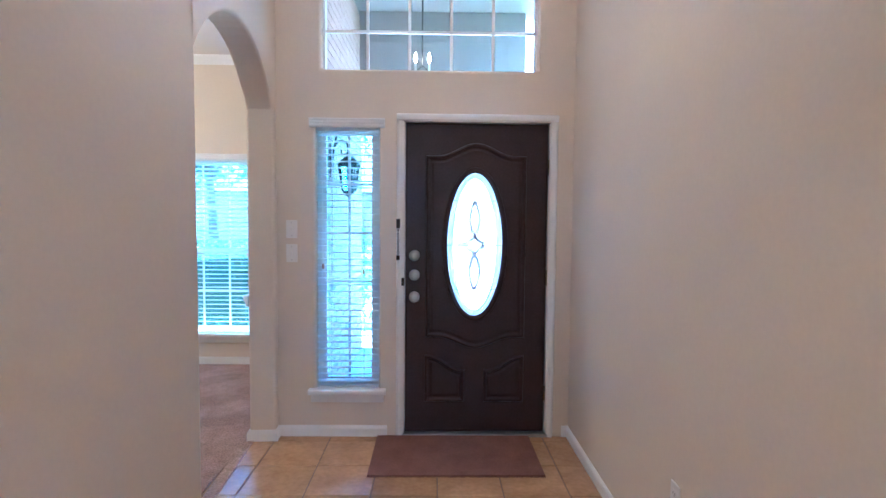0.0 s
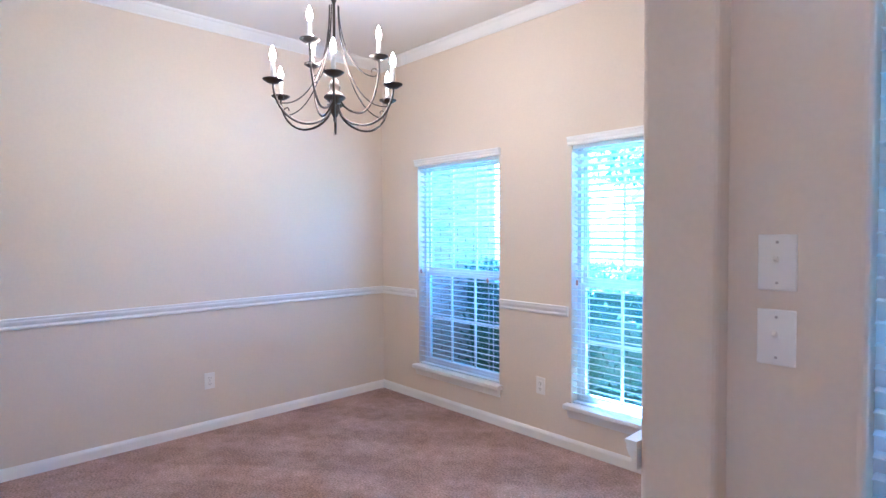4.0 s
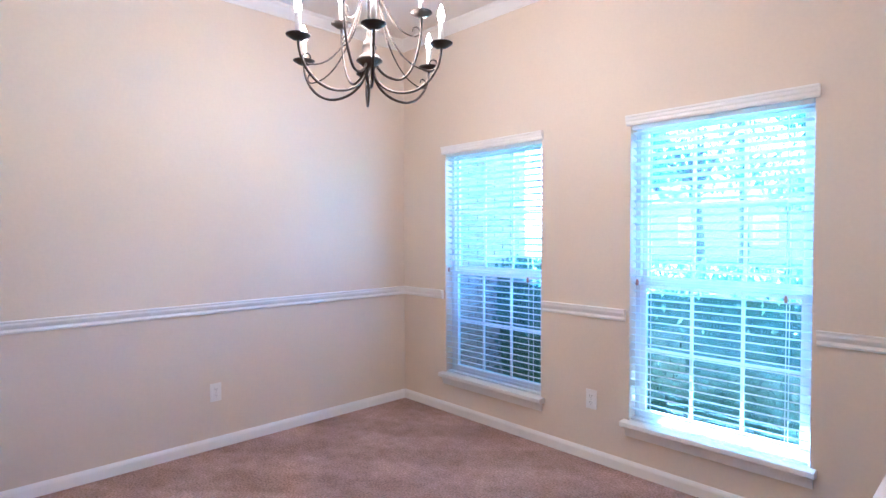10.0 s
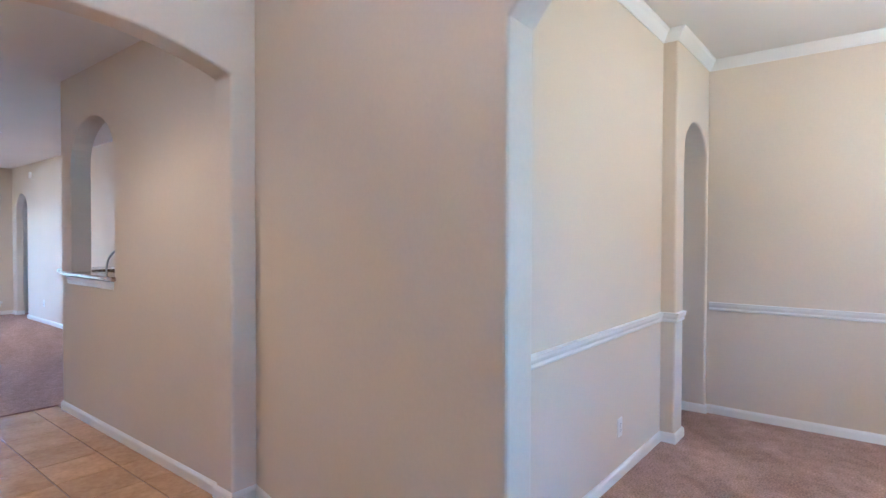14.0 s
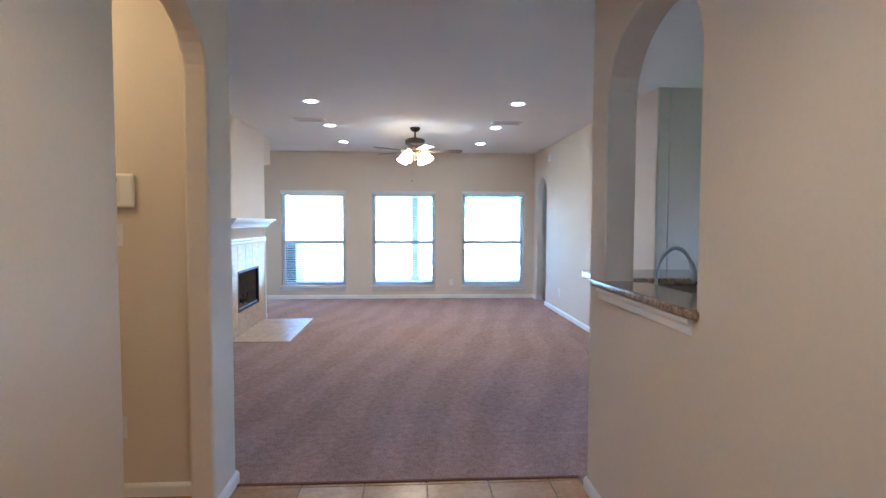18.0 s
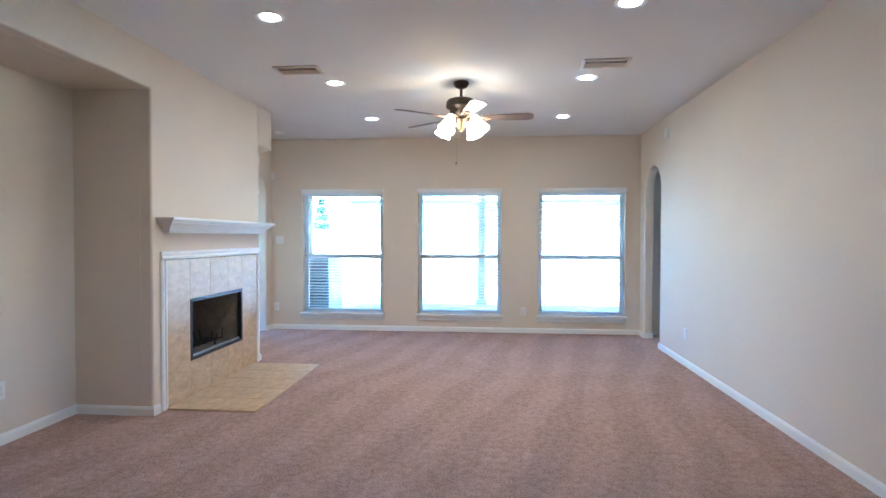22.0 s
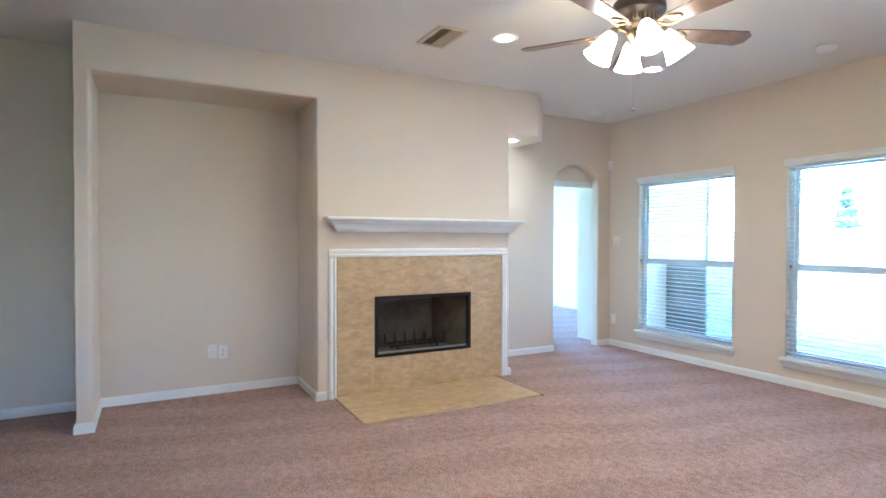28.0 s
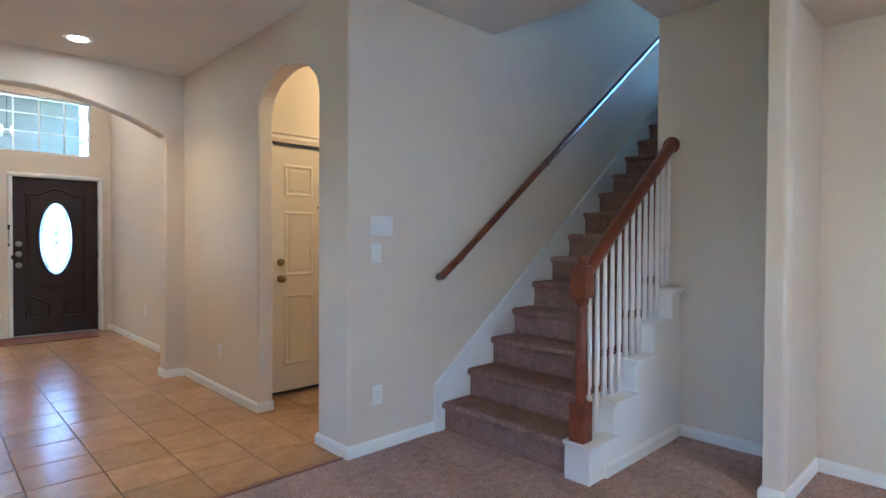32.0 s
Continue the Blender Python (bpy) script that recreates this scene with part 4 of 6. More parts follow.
def ribbon(pth, half, y):
    """A flat ribbon of bevelled glass between two fine lead lines."""
    last = len(pth) - 1
    edges = []
    for off in (-half, half):
        line = []
        for i, (u, v) in enumerate(pth):
            a, b = pth[max(0, i - 1)], pth[min(last, i + 1)]
            du, dv = b[0] - a[0], b[1] - a[1]
            n = math.hypot(du, dv)
            line.append((OC[0] + u + dv / n * off, OC[1] + v - du / n * off))
        edges.append(line)
        part("lead_braid", tube([(u, y - 0.0006, v) for u, v in line], 0.0017, 5), LEAD, pane, "fine lead edge of the braid", smooth=True)
    bm = bmesh.new()
    rows = [[bm.verts.new((u, yy, v)) for u, v in ln] for ln, yy in ((edges[0], y), (edges[0], y + 0.002), (edges[1], y + 0.002), (edges[1], y))]
    for a, b in ((0, 1), (1, 2), (2, 3), (3, 0)):
        for i in range(last):
            bm.faces.new((rows[a][i], rows[a][i + 1], rows[b][i + 1], rows[b][i]))
    part("ribbon", bm, STRAND, pane, "pale bevelled glass ribbon").visible_shadow = False


for sgn in (-1, 1):
    # the upper loop ends at the far leaf, the lower loop comes from it
    up = [(sgn * 0.031 * math.sin(math.pi * i / 20), 0.285 - 0.235 * i / 20) for i in range(20)]
    up += [(-sgn * 0.062 * (i / 8), 0.05 - 0.05 * i / 8) for i in range(9)]
    ribbon(up, 0.0085, 0.0118 + 0.0004 * sgn)
    low = [(sgn * 0.034 * math.sin(math.pi * i / 20), -0.30 + 0.245 * i / 20) for i in range(20)]
    low += [(-sgn * 0.062 * (i / 8), -0.055 + 0.05 * i / 8) for i in range(9)]
    ribbon(low, 0.0085, 0.0128 + 0.0004 * sgn)
    leaf = [(OC[0] + sgn * (0.056 + 0.055 * k), 0.0112, OC[1] - 0.002 + 0.014 * math.sin(math.pi * k) * e) for ks, e in ((range(0, 9), 1), (range(7, 0, -1), -1)) for k in [q / 8 for q in ks]]
    part("lead_leaf", tube(leaf, 0.0013, 6, closed=True), LEAD, pane, "leaf outline in lead")
ring = [(u, 0.0135, v) for u, v in oval(BA, BB)]
part("lead_border", tube(ring, 0.0018, 5, closed=True), LEAD, pane, "fine lead border inside the rim")
drop = [(OC[0] + a, 0.0112, OC[1] + b) for a, b in ((0.0, -0.29), (0.013, -0.312), (0.018, -0.332), (0.010, -0.352), (0.0, -0.366), (-0.010, -0.352), (-0.018, -0.332), (-0.013, -0.312))]
part("lead_drop", tube(drop, 0.0013, 6, closed=True), LEAD, pane, "drop outline in lead")
part("lead_stem", tube([(OC[0], 0.0112, OC[1] - 0.366), (OC[0], 0.0112, OC[1] - OB + 0.007)], 0.0014, 6), LEAD, pane)
# raised mouldings
def moulded(outline, w=0.034, d=0.014, field=0.004):
    """A raised moulding along a closed outline, with a slightly raised panel inside it."""
    n = len(outline)
    area = sum(outline[i][0] * outline[(i + 1) % n][1] - outline[(i + 1) % n][0] * outline[i][1] for i in range(n))
    sg = 1 if area > 0 else -1

    def inset(k):
        out = []
        for i in range(n):
            p, q, r = Vector(outline[i - 1]), Vector(outline[i]), Vector(outline[(i + 1) % n])
            e, g = (q - p).normalized(), (r - q).normalized()
            na, nb = Vector((-e.y, e.x)) * sg, Vector((-g.y, g.x)) * sg
            m = (na + nb).normalized()
            out.append(q + m * k / max(0.5, m.dot(na)))
        return out
    bm = bmesh.new()
    rings = [[bm.verts.new((u, y, v)) for u, v in inset(k * w)] for k, y in ((0, 0.0), (0.15, -d * 0.7), (0.4, -d), (0.62, -d * 0.75), (0.8, -d * 0.2), (1, 0.0008), (1.5, -field))]
    for a, b in zip(rings, rings[1:]):
        for i in range(n):
            j = (i + 1) % n
            bm.faces.new((a[i], a[j], b[j], b[i]))
    return bm


def bell(s):
    return 0.5 - 0.5 * math.cos(2 * math.pi * min(1, max(0, (s - 0.12) / 0.76)))


head = [(0.13 + 0.655 * i / 28, 1.822 + 0.082 * bell(i / 28)) for i in range(29)]
foot = [(0.785 - 0.655 * i / 28, 0.632 - 0.072 * bell(i / 28)) for i in range(29)]
part("panel_moulding", moulded(head + foot), DOORW, door, "raised moulding with curved head and foot")
for sx in (1, -1):
    top = [(0.455 + sx * (-0.33 + 0.268 * i / 16), 0.42 + 0.095 * (0.5 + 0.5 * math.cos(math.pi * min(1, max(0, (i / 16 - 0.12) / 0.8))))) for i in range(17)]
    part("panel_moulding", moulded([(0.455 - sx * 0.062, 0.20), (0.455 - sx * 0.33, 0.20)] + top), DOORW, door, "raised moulding with a slanting curved head")
for v, big in ((1.171, 0), (1.043, 0), (0.899, 1)):
    k = part("door_knob" if big else "deadbolt", lathe([(0.036, 0), (0.036, 0.006), (0.03, 0.012)] + ([(0.012, 0.014), (0.012, 0.035), (0.027, 0.042), (0.03, 0.055), (0.024, 0.066), (0.006, 0.07)] if big else [(0.024, 0.014), (0.022, 0.02), (0.004, 0.021)]), 24), STEEL, door, "brushed nickel knob" if big else "brushed nickel lock rose", smooth=True)
    k.matrix_basis = pose(0.058, -0.0005, v, 90)
    if not big:
        part("thumb_turn", box(-0.005, 0.005, -0.034, -0.02, -0.016, 0.016, 0.002), STEEL, k).matrix_basis = pose(0, 0, 0, -90) @ pose(0, 0, 0, 0, 35, 0)
for v in (1.75, 1.03, 0.26):
    part("hinge", tube([(W + 0.012, -0.008, v - 0.05), (W + 0.012, -0.008, v + 0.05)], 0.008, 10), HINGE, door, "metal hinge knuckle")
    part("hinge_leaf", box(W + 0.0, W + 0.022, -0.003, -0.0005, v - 0.05, v + 0.05), HINGE, door)

case = thing("door_casing", "white moulded casing round the front door", "door casing", kind="structure")
CP = [(0.0, 0.0), (0.0, -0.012), (0.008, -0.018), (0.026, -0.022), (0.036, -0.020), (0.042, -0.012), (0.046, 0.0)]
part("jamb_left", prism([(DX0 - 0.022, 0.0), (DX0 - 0.004, 0.0), (DX0 - 0.004, 0.16), (DX0 - 0.022, 0.16)], 0.0, 2.05, "z"), TRIM, case)
part("jamb_right", prism([(DX1 + 0.006, 0.0), (DX1 + 0.024, 0.0), (DX1 + 0.024, 0.16), (DX1 + 0.006, 0.16)], 0.0, 2.05, "z"), TRIM, case)
part("jamb_head", box(DX0 - 0.022, DX1 + 0.024, 0.0, 0.16, 2.05, 2.064), TRIM, case)
part("casing_left", prism([(DX0 - 0.012 - a, b) for a, b in CP], 0.0, 2.056, "z"), TRIM, case)
part("casing_right", prism([(DX1 + 0.012 + a, b) for a, b in CP], 0.0, 2.056, "z"), TRIM, case)
part("casing_head", prism([(b, 2.056 + a) for a, b in CP], DX0 - 0.058, DX1 + 0.058, "x"), TRIM, case)
part("threshold", box(DX0 - 0.02, DX1 + 0.02, -0.02, 0.16, -0.006, 0.018, 0.004), STEEL, case, "metal threshold")
part("stop", box(DX0 - 0.004, DX0 + 0.012, 0.082, 0.10, 0.02, 2.05), TRIM, case)
part("stop", box(DX1 - 0.012, DX1 + 0.006, 0.082, 0.10, 0.02, 2.05), TRIM, case)
part("stop", box(DX0 + 0.012, DX1 - 0.012, 0.082, 0.10, 2.034, 2.05), TRIM, case)

ch = thing("door_chain", "dark metal security chain hanging from the door casing", "door chain", 0.755, -0.024, 1.40)
part("plate", box(-0.012, 0.012, -0.004, 0.0, -0.03, 0.03, 0.002), BLACK, ch)
for i in range(9):
    l = part("link", tube([(0.006 * math.cos(a), 0, 0.012 * math.sin(a)) for a in [2 * math.pi * k / 10 for k in range(10)]], 0.0018, 6, closed=True), BLACK, ch)
    l.matrix_basis = pose(0, -0.006, -0.035 - i * 0.019, 0, 0, 90 * (i % 2))
part("slide", box(-0.012, 0.010, -0.008, 0.0, -0.235, -0.205, 0.002), BLACK, ch)
part("strike", box(0.022, 0.04, -0.005, 0.004, -0.40, -0.35, 0.002), BLACK, ch)

matt = thing("door_mat", "reddish-brown pile mat lying on the tiles at the front door", "mat", 1.12, -0.295, 0.0)
bm = box(-0.497, 0.497, -0.277, 0.277, 0.0, 0.012, 0.004)
part("mat_body", bm, MATC, matt)
bm = bmesh.new()
rng = random.Random(5)
for i in range(220):
    u = rng.uniform(-0.497, 0.497)
    for e in (-0.277, 0.277):
        add_box(bm, u - 0.002, u + 0.002, min(e, e + 0.008 * (1 if e > 0 else -1)), max(e, e + 0.008 * (1 if e > 0 else -1)), 0.001, 0.004)
part("fringe", bm, MATC, matt)
ds = thing("door_stop", "small white-tipped spring door stop on the baseboard", "door stop", FE - 0.014, -1.03, 0.05, 90)
part("spring", tube([(0.008 * math.cos(i * 0.9), 0.0 + i * 0.0011, 0.008 * math.sin(i * 0.9)) for i in range(60)], 0.0016, 5), STEEL, ds)
part("tip", lathe([(0.009, 0), (0.01, 0.01), (0.006, 0.014)], 10), WHITE, ds).matrix_basis = pose(0, 0.064, 0, -90)

wall_plate("light_switch", "white double-stacked toggle plate by the front door", 0.070, -0.0005, 1.358, 0)
wall_plate("light_switch", "white toggle plate by the front door", 0.070, -0.0005, 1.203, 0)
wall_plate("wall_outlet", "white outlet low on the foyer wall", FE - 0.0005, -1.60, 0.42, -90, "outlet", category="outlet")

# ---------- chandelier ----------
CX, CY = -1.94, 0.21
chd = thing("chandelier", "dark pewter candle chandelier with nine lit bulbs hanging by a chain", "chandelier", CX, CY, 0.0)
part("canopy", lathe([(0.065, 0), (0.06, -0.012), (0.03, -0.03), (0.008, -0.035)], 20, 0, 0, DCH), PEWTER, chd, smooth=True)
for i in range(7):
    l = part("chain_link", tube([(0.009 * math.cos(a), 0, 0.02 * math.sin(a)) for a in [2 * math.pi * k / 12 for k in range(12)]], 0.0028, 6, closed=True), PEWTER, chd)
    l.matrix_basis = pose(0, 0, DCH - 0.05 - i * 0.032, 0, 0, 90 * (i % 2))
part("wire", tube([(0.006 * math.sin(i * 1.3), 0.006 * math.cos(i * 1.3), DCH - 0.03 - i * 0.022) for i in range(12)], 0.003, 6), WHITE, chd)
part("loop", tube([(0.018 * math.cos(a), 0, 2.66 + 0.018 * math.sin(a)) for a in [2 * math.pi * k / 14 for k in range(14)]], 0.0035, 6, closed=True), PEWTER, chd)
part("stem", lathe([(0.006, 2.645), (0.016, 2.63), (0.010, 2.60), (0.014, 2.57), (0.007, 2.55), (0.007, 2.22), (0.014, 2.20), (0.010, 2.185), (0.022, 2.17), (0.03, 2.145), (0.026, 2.12), (0.045, 2.105), (0.055, 2.09), (0.03, 2.07), (0.018, 2.05), (0.026, 2.03), (0.012, 2.0), (0.004, 1.985)], 20), PEWTER, chd, "turned pewter stem", smooth=True)


def bez(p, n=14):
    """Points along a smooth curve through control points."""
    q = [Vector(v) for v in p]
    q = [2 * q[0] - q[1]] + q + [2 * q[-1] - q[-2]]
    out = []
    for a, b, c, d in zip(q, q[1:], q[2:], q[3:]):
        for i in range(n):
            t = i / n
            out.append(0.5 * (2 * b + (c - a) * t + (2 * a - 5 * b + 4 * c - d) * t * t + (3 * b - a - 3 * c + d) * t ** 3))
    return out + [q[-2]]


def candle_arm(az, r, zt, low, first=None):
    m = pose(0, 0, 0, 0, 0, az)
    if first:
        for src in first:
            o = twin(src, chd, m)
        return None
    made = []
    z0 = 2.06 if zt < 2.2 else 2.12
    pts = []
    for i in range(25):
        th = math.pi * i / 24
        ze = z0 if th < math.pi / 2 else zt
        pts.append(((0.018 + r) / 2 - (r - 0.018) / 2 * math.cos(th), 0, ze - (ze - low) * math.sin(th)))
    made.append(part("arm", tube(pts, 0.0055, 8), PEWTER, chd, smooth=True))
    xe, zm = r * 0.88, zt - 0.085
    pts = [(0.024 + (xe - 0.024) * (1 - math.cos(math.pi / 2 * i / 14)), 0, 2.54 - (2.54 - zm) * math.sin(math.pi / 2 * i / 14)) for i in range(15)]
    pts += [(xe + (0.024 - 0.0012 * i) * math.sin(0.45 * i), 0, zm + 0.024 - (0.024 - 0.0012 * i) * math.cos(0.45 * i)) for i in range(1, 12)]
    made.append(part("scroll", tube(pts, 0.0032, 6), PEWTER, chd, smooth=True))
    made.append(part("drip_tray", lathe([(0.006, -0.004), (0.024, 0.0), (0.046, 0.014), (0.047, 0.017), (0.02, 0.006), (0.004, 0.005)], 20, r, 0, zt), PEWTER, chd, smooth=True))
    made.append(part("candle_sleeve", lathe([(0.0105, 0.006), (0.0105, 0.098), (0.006, 0.10)], 14, r, 0, zt), WHITE, chd, "white candle sleeve", smooth=True))
    made.append(part("bulb", lathe([(0.007, 0.098), (0.011, 0.108), (0.014, 0.122), (0.0125, 0.138), (0.007, 0.154), (0.002, 0.168)], 14, r, 0, zt), BULB, chd, "lit flame-shaped bulb", smooth=True))
    return made


low = candle_arm(27, 0.318, 2.11, 1.945)
for ob in low:
    ob.matrix_basis = pose(0, 0, 0, 0, 0, 27)
for k in range(1, 6):
    candle_arm(27 + 60 * k, 0, 0, 0, low)
up = candle_arm(58, 0.22, 2.29, 2.02)
for ob in up:
    ob.matrix_basis = pose(0, 0, 0, 0, 0, 58)
for k in (1, 2):
    candle_arm(58 + 120 * k, 0, 0, 0, up)

wall_plate("wall_outlet", "white outlet low on the dining room wall", DW + 0.0005, 0.17, 0.36, 90, "outlet", category="outlet")
wall_plate("wall_outlet", "white outlet between the dining room windows", -1.815, DN - 0.0005, 0.372, 0, "outlet", category="outlet")
wall_plate("wall_outlet", "white outlet low on the dining room wall", -1.87, DS + 0.0005, 0.31, 180, "outlet", category="outlet")

# ---------- hall: pass-through, bar, faucet ----------
wall_plate("wall_outlet", "white outlet low on the hall wall", HE - 0.0005, -4.2, 0.35, -90, "outlet", category="outlet")
def granite_mat():
    m = mat("speckled_granite", (0.36, 0.26, 0.165), 0.15, spots=(0.05, 0.04, 0.03), scale=34, fine=(110, 0.5), coat=0.3)
    nt = m.node_tree
    b = nt.nodes["Principled BSDF"]
    src = b.inputs["Base Color"].links[0].from_socket
    tc = next(n for n in nt.nodes if n.bl_idname == "ShaderNodeTexCoord")
    v = nt.nodes.new("ShaderNodeTexVoronoi")
    v.inputs["Scale"].default_value = 110
    nt.links.new(tc.outputs["Object"], v.inputs["Vector"])
    r = nt.nodes.new("ShaderNodeMapRange")
    r.inputs["From Min"].default_value, r.inputs["From Max"].default_value = 0.3, 1.2
    nt.links.new(v.outputs["Distance"], r.inputs["Value"])
    mx = nt.nodes.new("ShaderNodeMix")
    mx.data_type = "RGBA"
    mx.inputs["B"].default_value = (0.34, 0.25, 0.17, 1)
    nt.links.new(r.outputs["Result"], mx.inputs["Factor"])
    nt.links.new(src, mx.inputs["A"])
    nt.links.new(mx.outputs["Result"], b.inputs["Base Color"])
    return m


GRANITE = granite_mat()


def slab(outline, z0, z1, r=0.016):
    bm = prism(outline, z0, z1, "z")
    bmesh.ops.bevel(bm, geom=[e for e in bm.edges if abs(e.verts[0].co.z - e.verts[1].co.z) < 1e-5], offset=r * 0.75, segments=3, affect="EDGES", profile=0.5)
    return bm


ledge = thing("pass_through_ledge", "polished speckled granite ledge of the kitchen pass-through on white trim", "ledge")
part("top", slab([(HW + 0.03, -5.79), (HW + 0.03, -4.765), (HW, -4.765), (HW, -4.793), (-0.42, -4.793), (-0.42, -5.662), (HW, -5.662), (HW, -5.79)], 1.137, 1.172), GRANITE, ledge)
part("trim_moulding", prism([(HW + 0.0005, 1.135), (HW + 0.024, 1.135), (HW + 0.022, 1.121), (HW + 0.012, 1.106), (HW + 0.010, 1.081), (HW + 0.0005, 1.076)], -5.72, -4.80, "y"), TRIM, ledge, "white moulding under the ledge")
bar = thing("raised_bar_top", "polished speckled granite raised bar top on the kitchen half wall", "bar top")
arc = [(-0.33 + 0.09 * math.cos(a), -6.10 + 0.09 * math.sin(a)) for a in [-math.pi / 2 + i * math.pi / 2 / 8 for i in range(9)]]
part("top", slab([(-2.6, -6.19)] + arc + [(-0.24, -5.882), (-0.38, -5.882), (-0.38, -5.68), (-2.6, -5.68)], 1.146, 1.183), GRANITE, bar)
kc = thing("kitchen_counter", "speckled granite counter with base cabinet behind the hall wall", "counter")
part("cabinet", box(-1.05, HW - 0.152, -5.735, -3.4, 0.0, 0.88), TRIM, kc)
part("worktop", slab([(-1.08, -5.735), (HW - 0.152, -5.735), (HW - 0.152, -3.4), (-1.08, -3.4)], 0.881, 0.915), GRANITE, kc)
fc = thing("kitchen_faucet", "tall brushed nickel gooseneck faucet with pull-down spray", "faucet", -0.455, -5.62, 0.915)
fc.matrix_basis = fc.matrix_basis @ Matrix.Diagonal((0.72, 0.72, 1.0, 1.0))
part("base", lathe([(0.03, 0), (0.03, 0.01), (0.022, 0.016), (0.02, 0.07), (0.016, 0.10)], 18), STEEL, fc, smooth=True)
neck = bez([(0, 0, 0.10), (0, 0, 0.25), (-0.02, 0.015, 0.36), (-0.06, 0.09, 0.425), (-0.08, 0.18, 0.425), (-0.092, 0.245, 0.395), (-0.10, 0.28, 0.36)], 6)
part("spout", tube(neck, 0.0105, 12), STEEL, fc, smooth=True)
part("spray_head", tube([(-0.10, 0.278, 0.362), (-0.106, 0.30, 0.325), (-0.111, 0.322, 0.295)], [0.017, 0.02, 0.022], 14), STEEL, fc, "pull-down spray head", smooth=True)
part("lever", tube([(0.0, -0.02, 0.07), (0.02, -0.05, 0.085), (0.03, -0.09, 0.10)], [0.009, 0.007, 0.006], 10), STEEL, fc, smooth=True)

# ---------- entry passage ----------
PY = SWY + T
al = thing("alarm_keypad", "cream alarm keypad with blue display on the passage wall", "alarm keypad", 2.292, PY + 0.0005, 1.62, 180)
al.matrix_basis = al.matrix_basis @ Matrix.Diagonal((1.35, 1.0, 1.35, 1.0))
part("case", box(-0.085, 0.085, -0.03, 0.0, -0.065, 0.065, 0.01, 3), WHITE, al)
pn = part("key_panel", box(-0.05, 0.036, -0.0325, -0.0295, -0.043, 0.055, 0.001), CEIL, al, "greyish key panel")
part("display", box(-0.038, 0.026, -0.0338, -0.032, 0.031, 0.047), LCD, pn, "blue lit display")
for r in range(4):
    for c in range(3 if r < 2 else 5):
        u = -0.022 + c * 0.012 if r < 2 else -0.034 + c * 0.0125
        part("key", box(u, u + 0.008, -0.0345, -0.032, -0.028 + r * 0.011, -0.0215 + r * 0.011, 0.001), HINGE, pn)
for i in range(6):
    part("speaker_slot", box(-0.078, -0.062, -0.0305, -0.0285, -0.012 + i * 0.006, -0.0095 + i * 0.006), HINGE, al, "fine speaker slots")
wall_plate("light_switch", "cream toggle plate under the alarm keypad", 2.278, PY + 0.0005, 1.391, 180)
wall_plate("wall_outlet", "cream outlet low on the passage wall", 2.287, PY + 0.0005, 0.375, 180, "outlet", category="outlet")

CREAM = mat("cream_door_paint", (0.76, 0.70, 0.60), 0.45, scale=2, amount=0.03, bump=0.03, bump_scale=60)
gd = thing("door_2", "cream six-panel door to the garage, closed", "door", 1.985, -4.60, 0.02, kind="structure")
part("leaf", box(0.0, 0.83, 0.0, 0.044, 0.0, 2.0), CREAM, gd)
for c0, c1 in ((0.10, 0.365), (0.465, 0.73)):
    for r0, r1 in ((0.22, 0.80), (0.95, 1.48), (1.60, 1.86)):
        part("panel_moulding", panel_ring(c0, c1, r0, r1, 0.0, 0.03, 0.007), CREAM, gd)
        part("raised_panel", box(c0 + 0.045, c1 - 0.045, -0.005, 0.0, r0 + 0.045, r1 - 0.045, 0.004), CREAM, gd)
for v, b in ((0.93, 1), (1.065, 0)):
    part("door_knob" if b else "deadbolt", lathe([(0.033, 0), (0.03, 0.01)] + ([(0.012, 0.012), (0.012, 0.03), (0.027, 0.038), (0.028, 0.05), (0.012, 0.06)] if b else [(0.026, 0.02), (0.004, 0.022)]), 18), BRASS, gd, "aged brass hardware", smooth=True).matrix_basis = pose(0.075, -0.0005, v, 90)
part("peephole", lathe([(0.008, 0), (0.006, 0.004)], 10), BLACK, gd).matrix_basis = pose(0.415, -0.0005, 1.52, 90)
part("sweep", box(0.0, 0.83, -0.004, 0.0, 0.0, 0.014), BLACK, gd)
gc = thing("door_casing_garage", "cream moulded casing over the garage door", "door casing", kind="structure")
part("head_casing", prism([(-4.622 - b, 2.05 + a) for a, b in ((0.0, 0.0), (0.0, 0.014), (0.03, 0.02), (0.055, 0.016), (0.07, 0.03), (0.08, 0.03), (0.08, 0.0))], 1.91, 2.90, "x"), CREAM, gc)

# ---------- recessed lights, vents, detectors ----------
def can_light(x, y, z=CH):
    c = thing("recessed_light", "white-trimmed recessed ceiling light, lit", "recessed light", x, y, z, 0, "recessed ceiling lights")
    bm = bmesh.new()
    prof = [(0.095, 0.0), (0.095, -0.005), (0.082, -0.008), (0.07, -0.005), (0.06, -0.0012)]
    rr = [[bm.verts.new((r * math.cos(2 * math.pi * i / 28), r * math.sin(2 * math.pi * i / 28), h)) for i in range(28)] for r, h in prof]
    for a, b in zip(rr, rr[1:]):
        for i in range(28):
            j = (i + 1) % 28
            bm.faces.new((a[i], a[j], b[j], b[i]))
    part("trim_ring", bm, TRIM, c, smooth=True)
    part("lens", lathe([(0.062, -0.0015), (0.061, -0.003), (0.03, -0.0045)], 24), CANGLOW, c, "glowing lens")
    return c


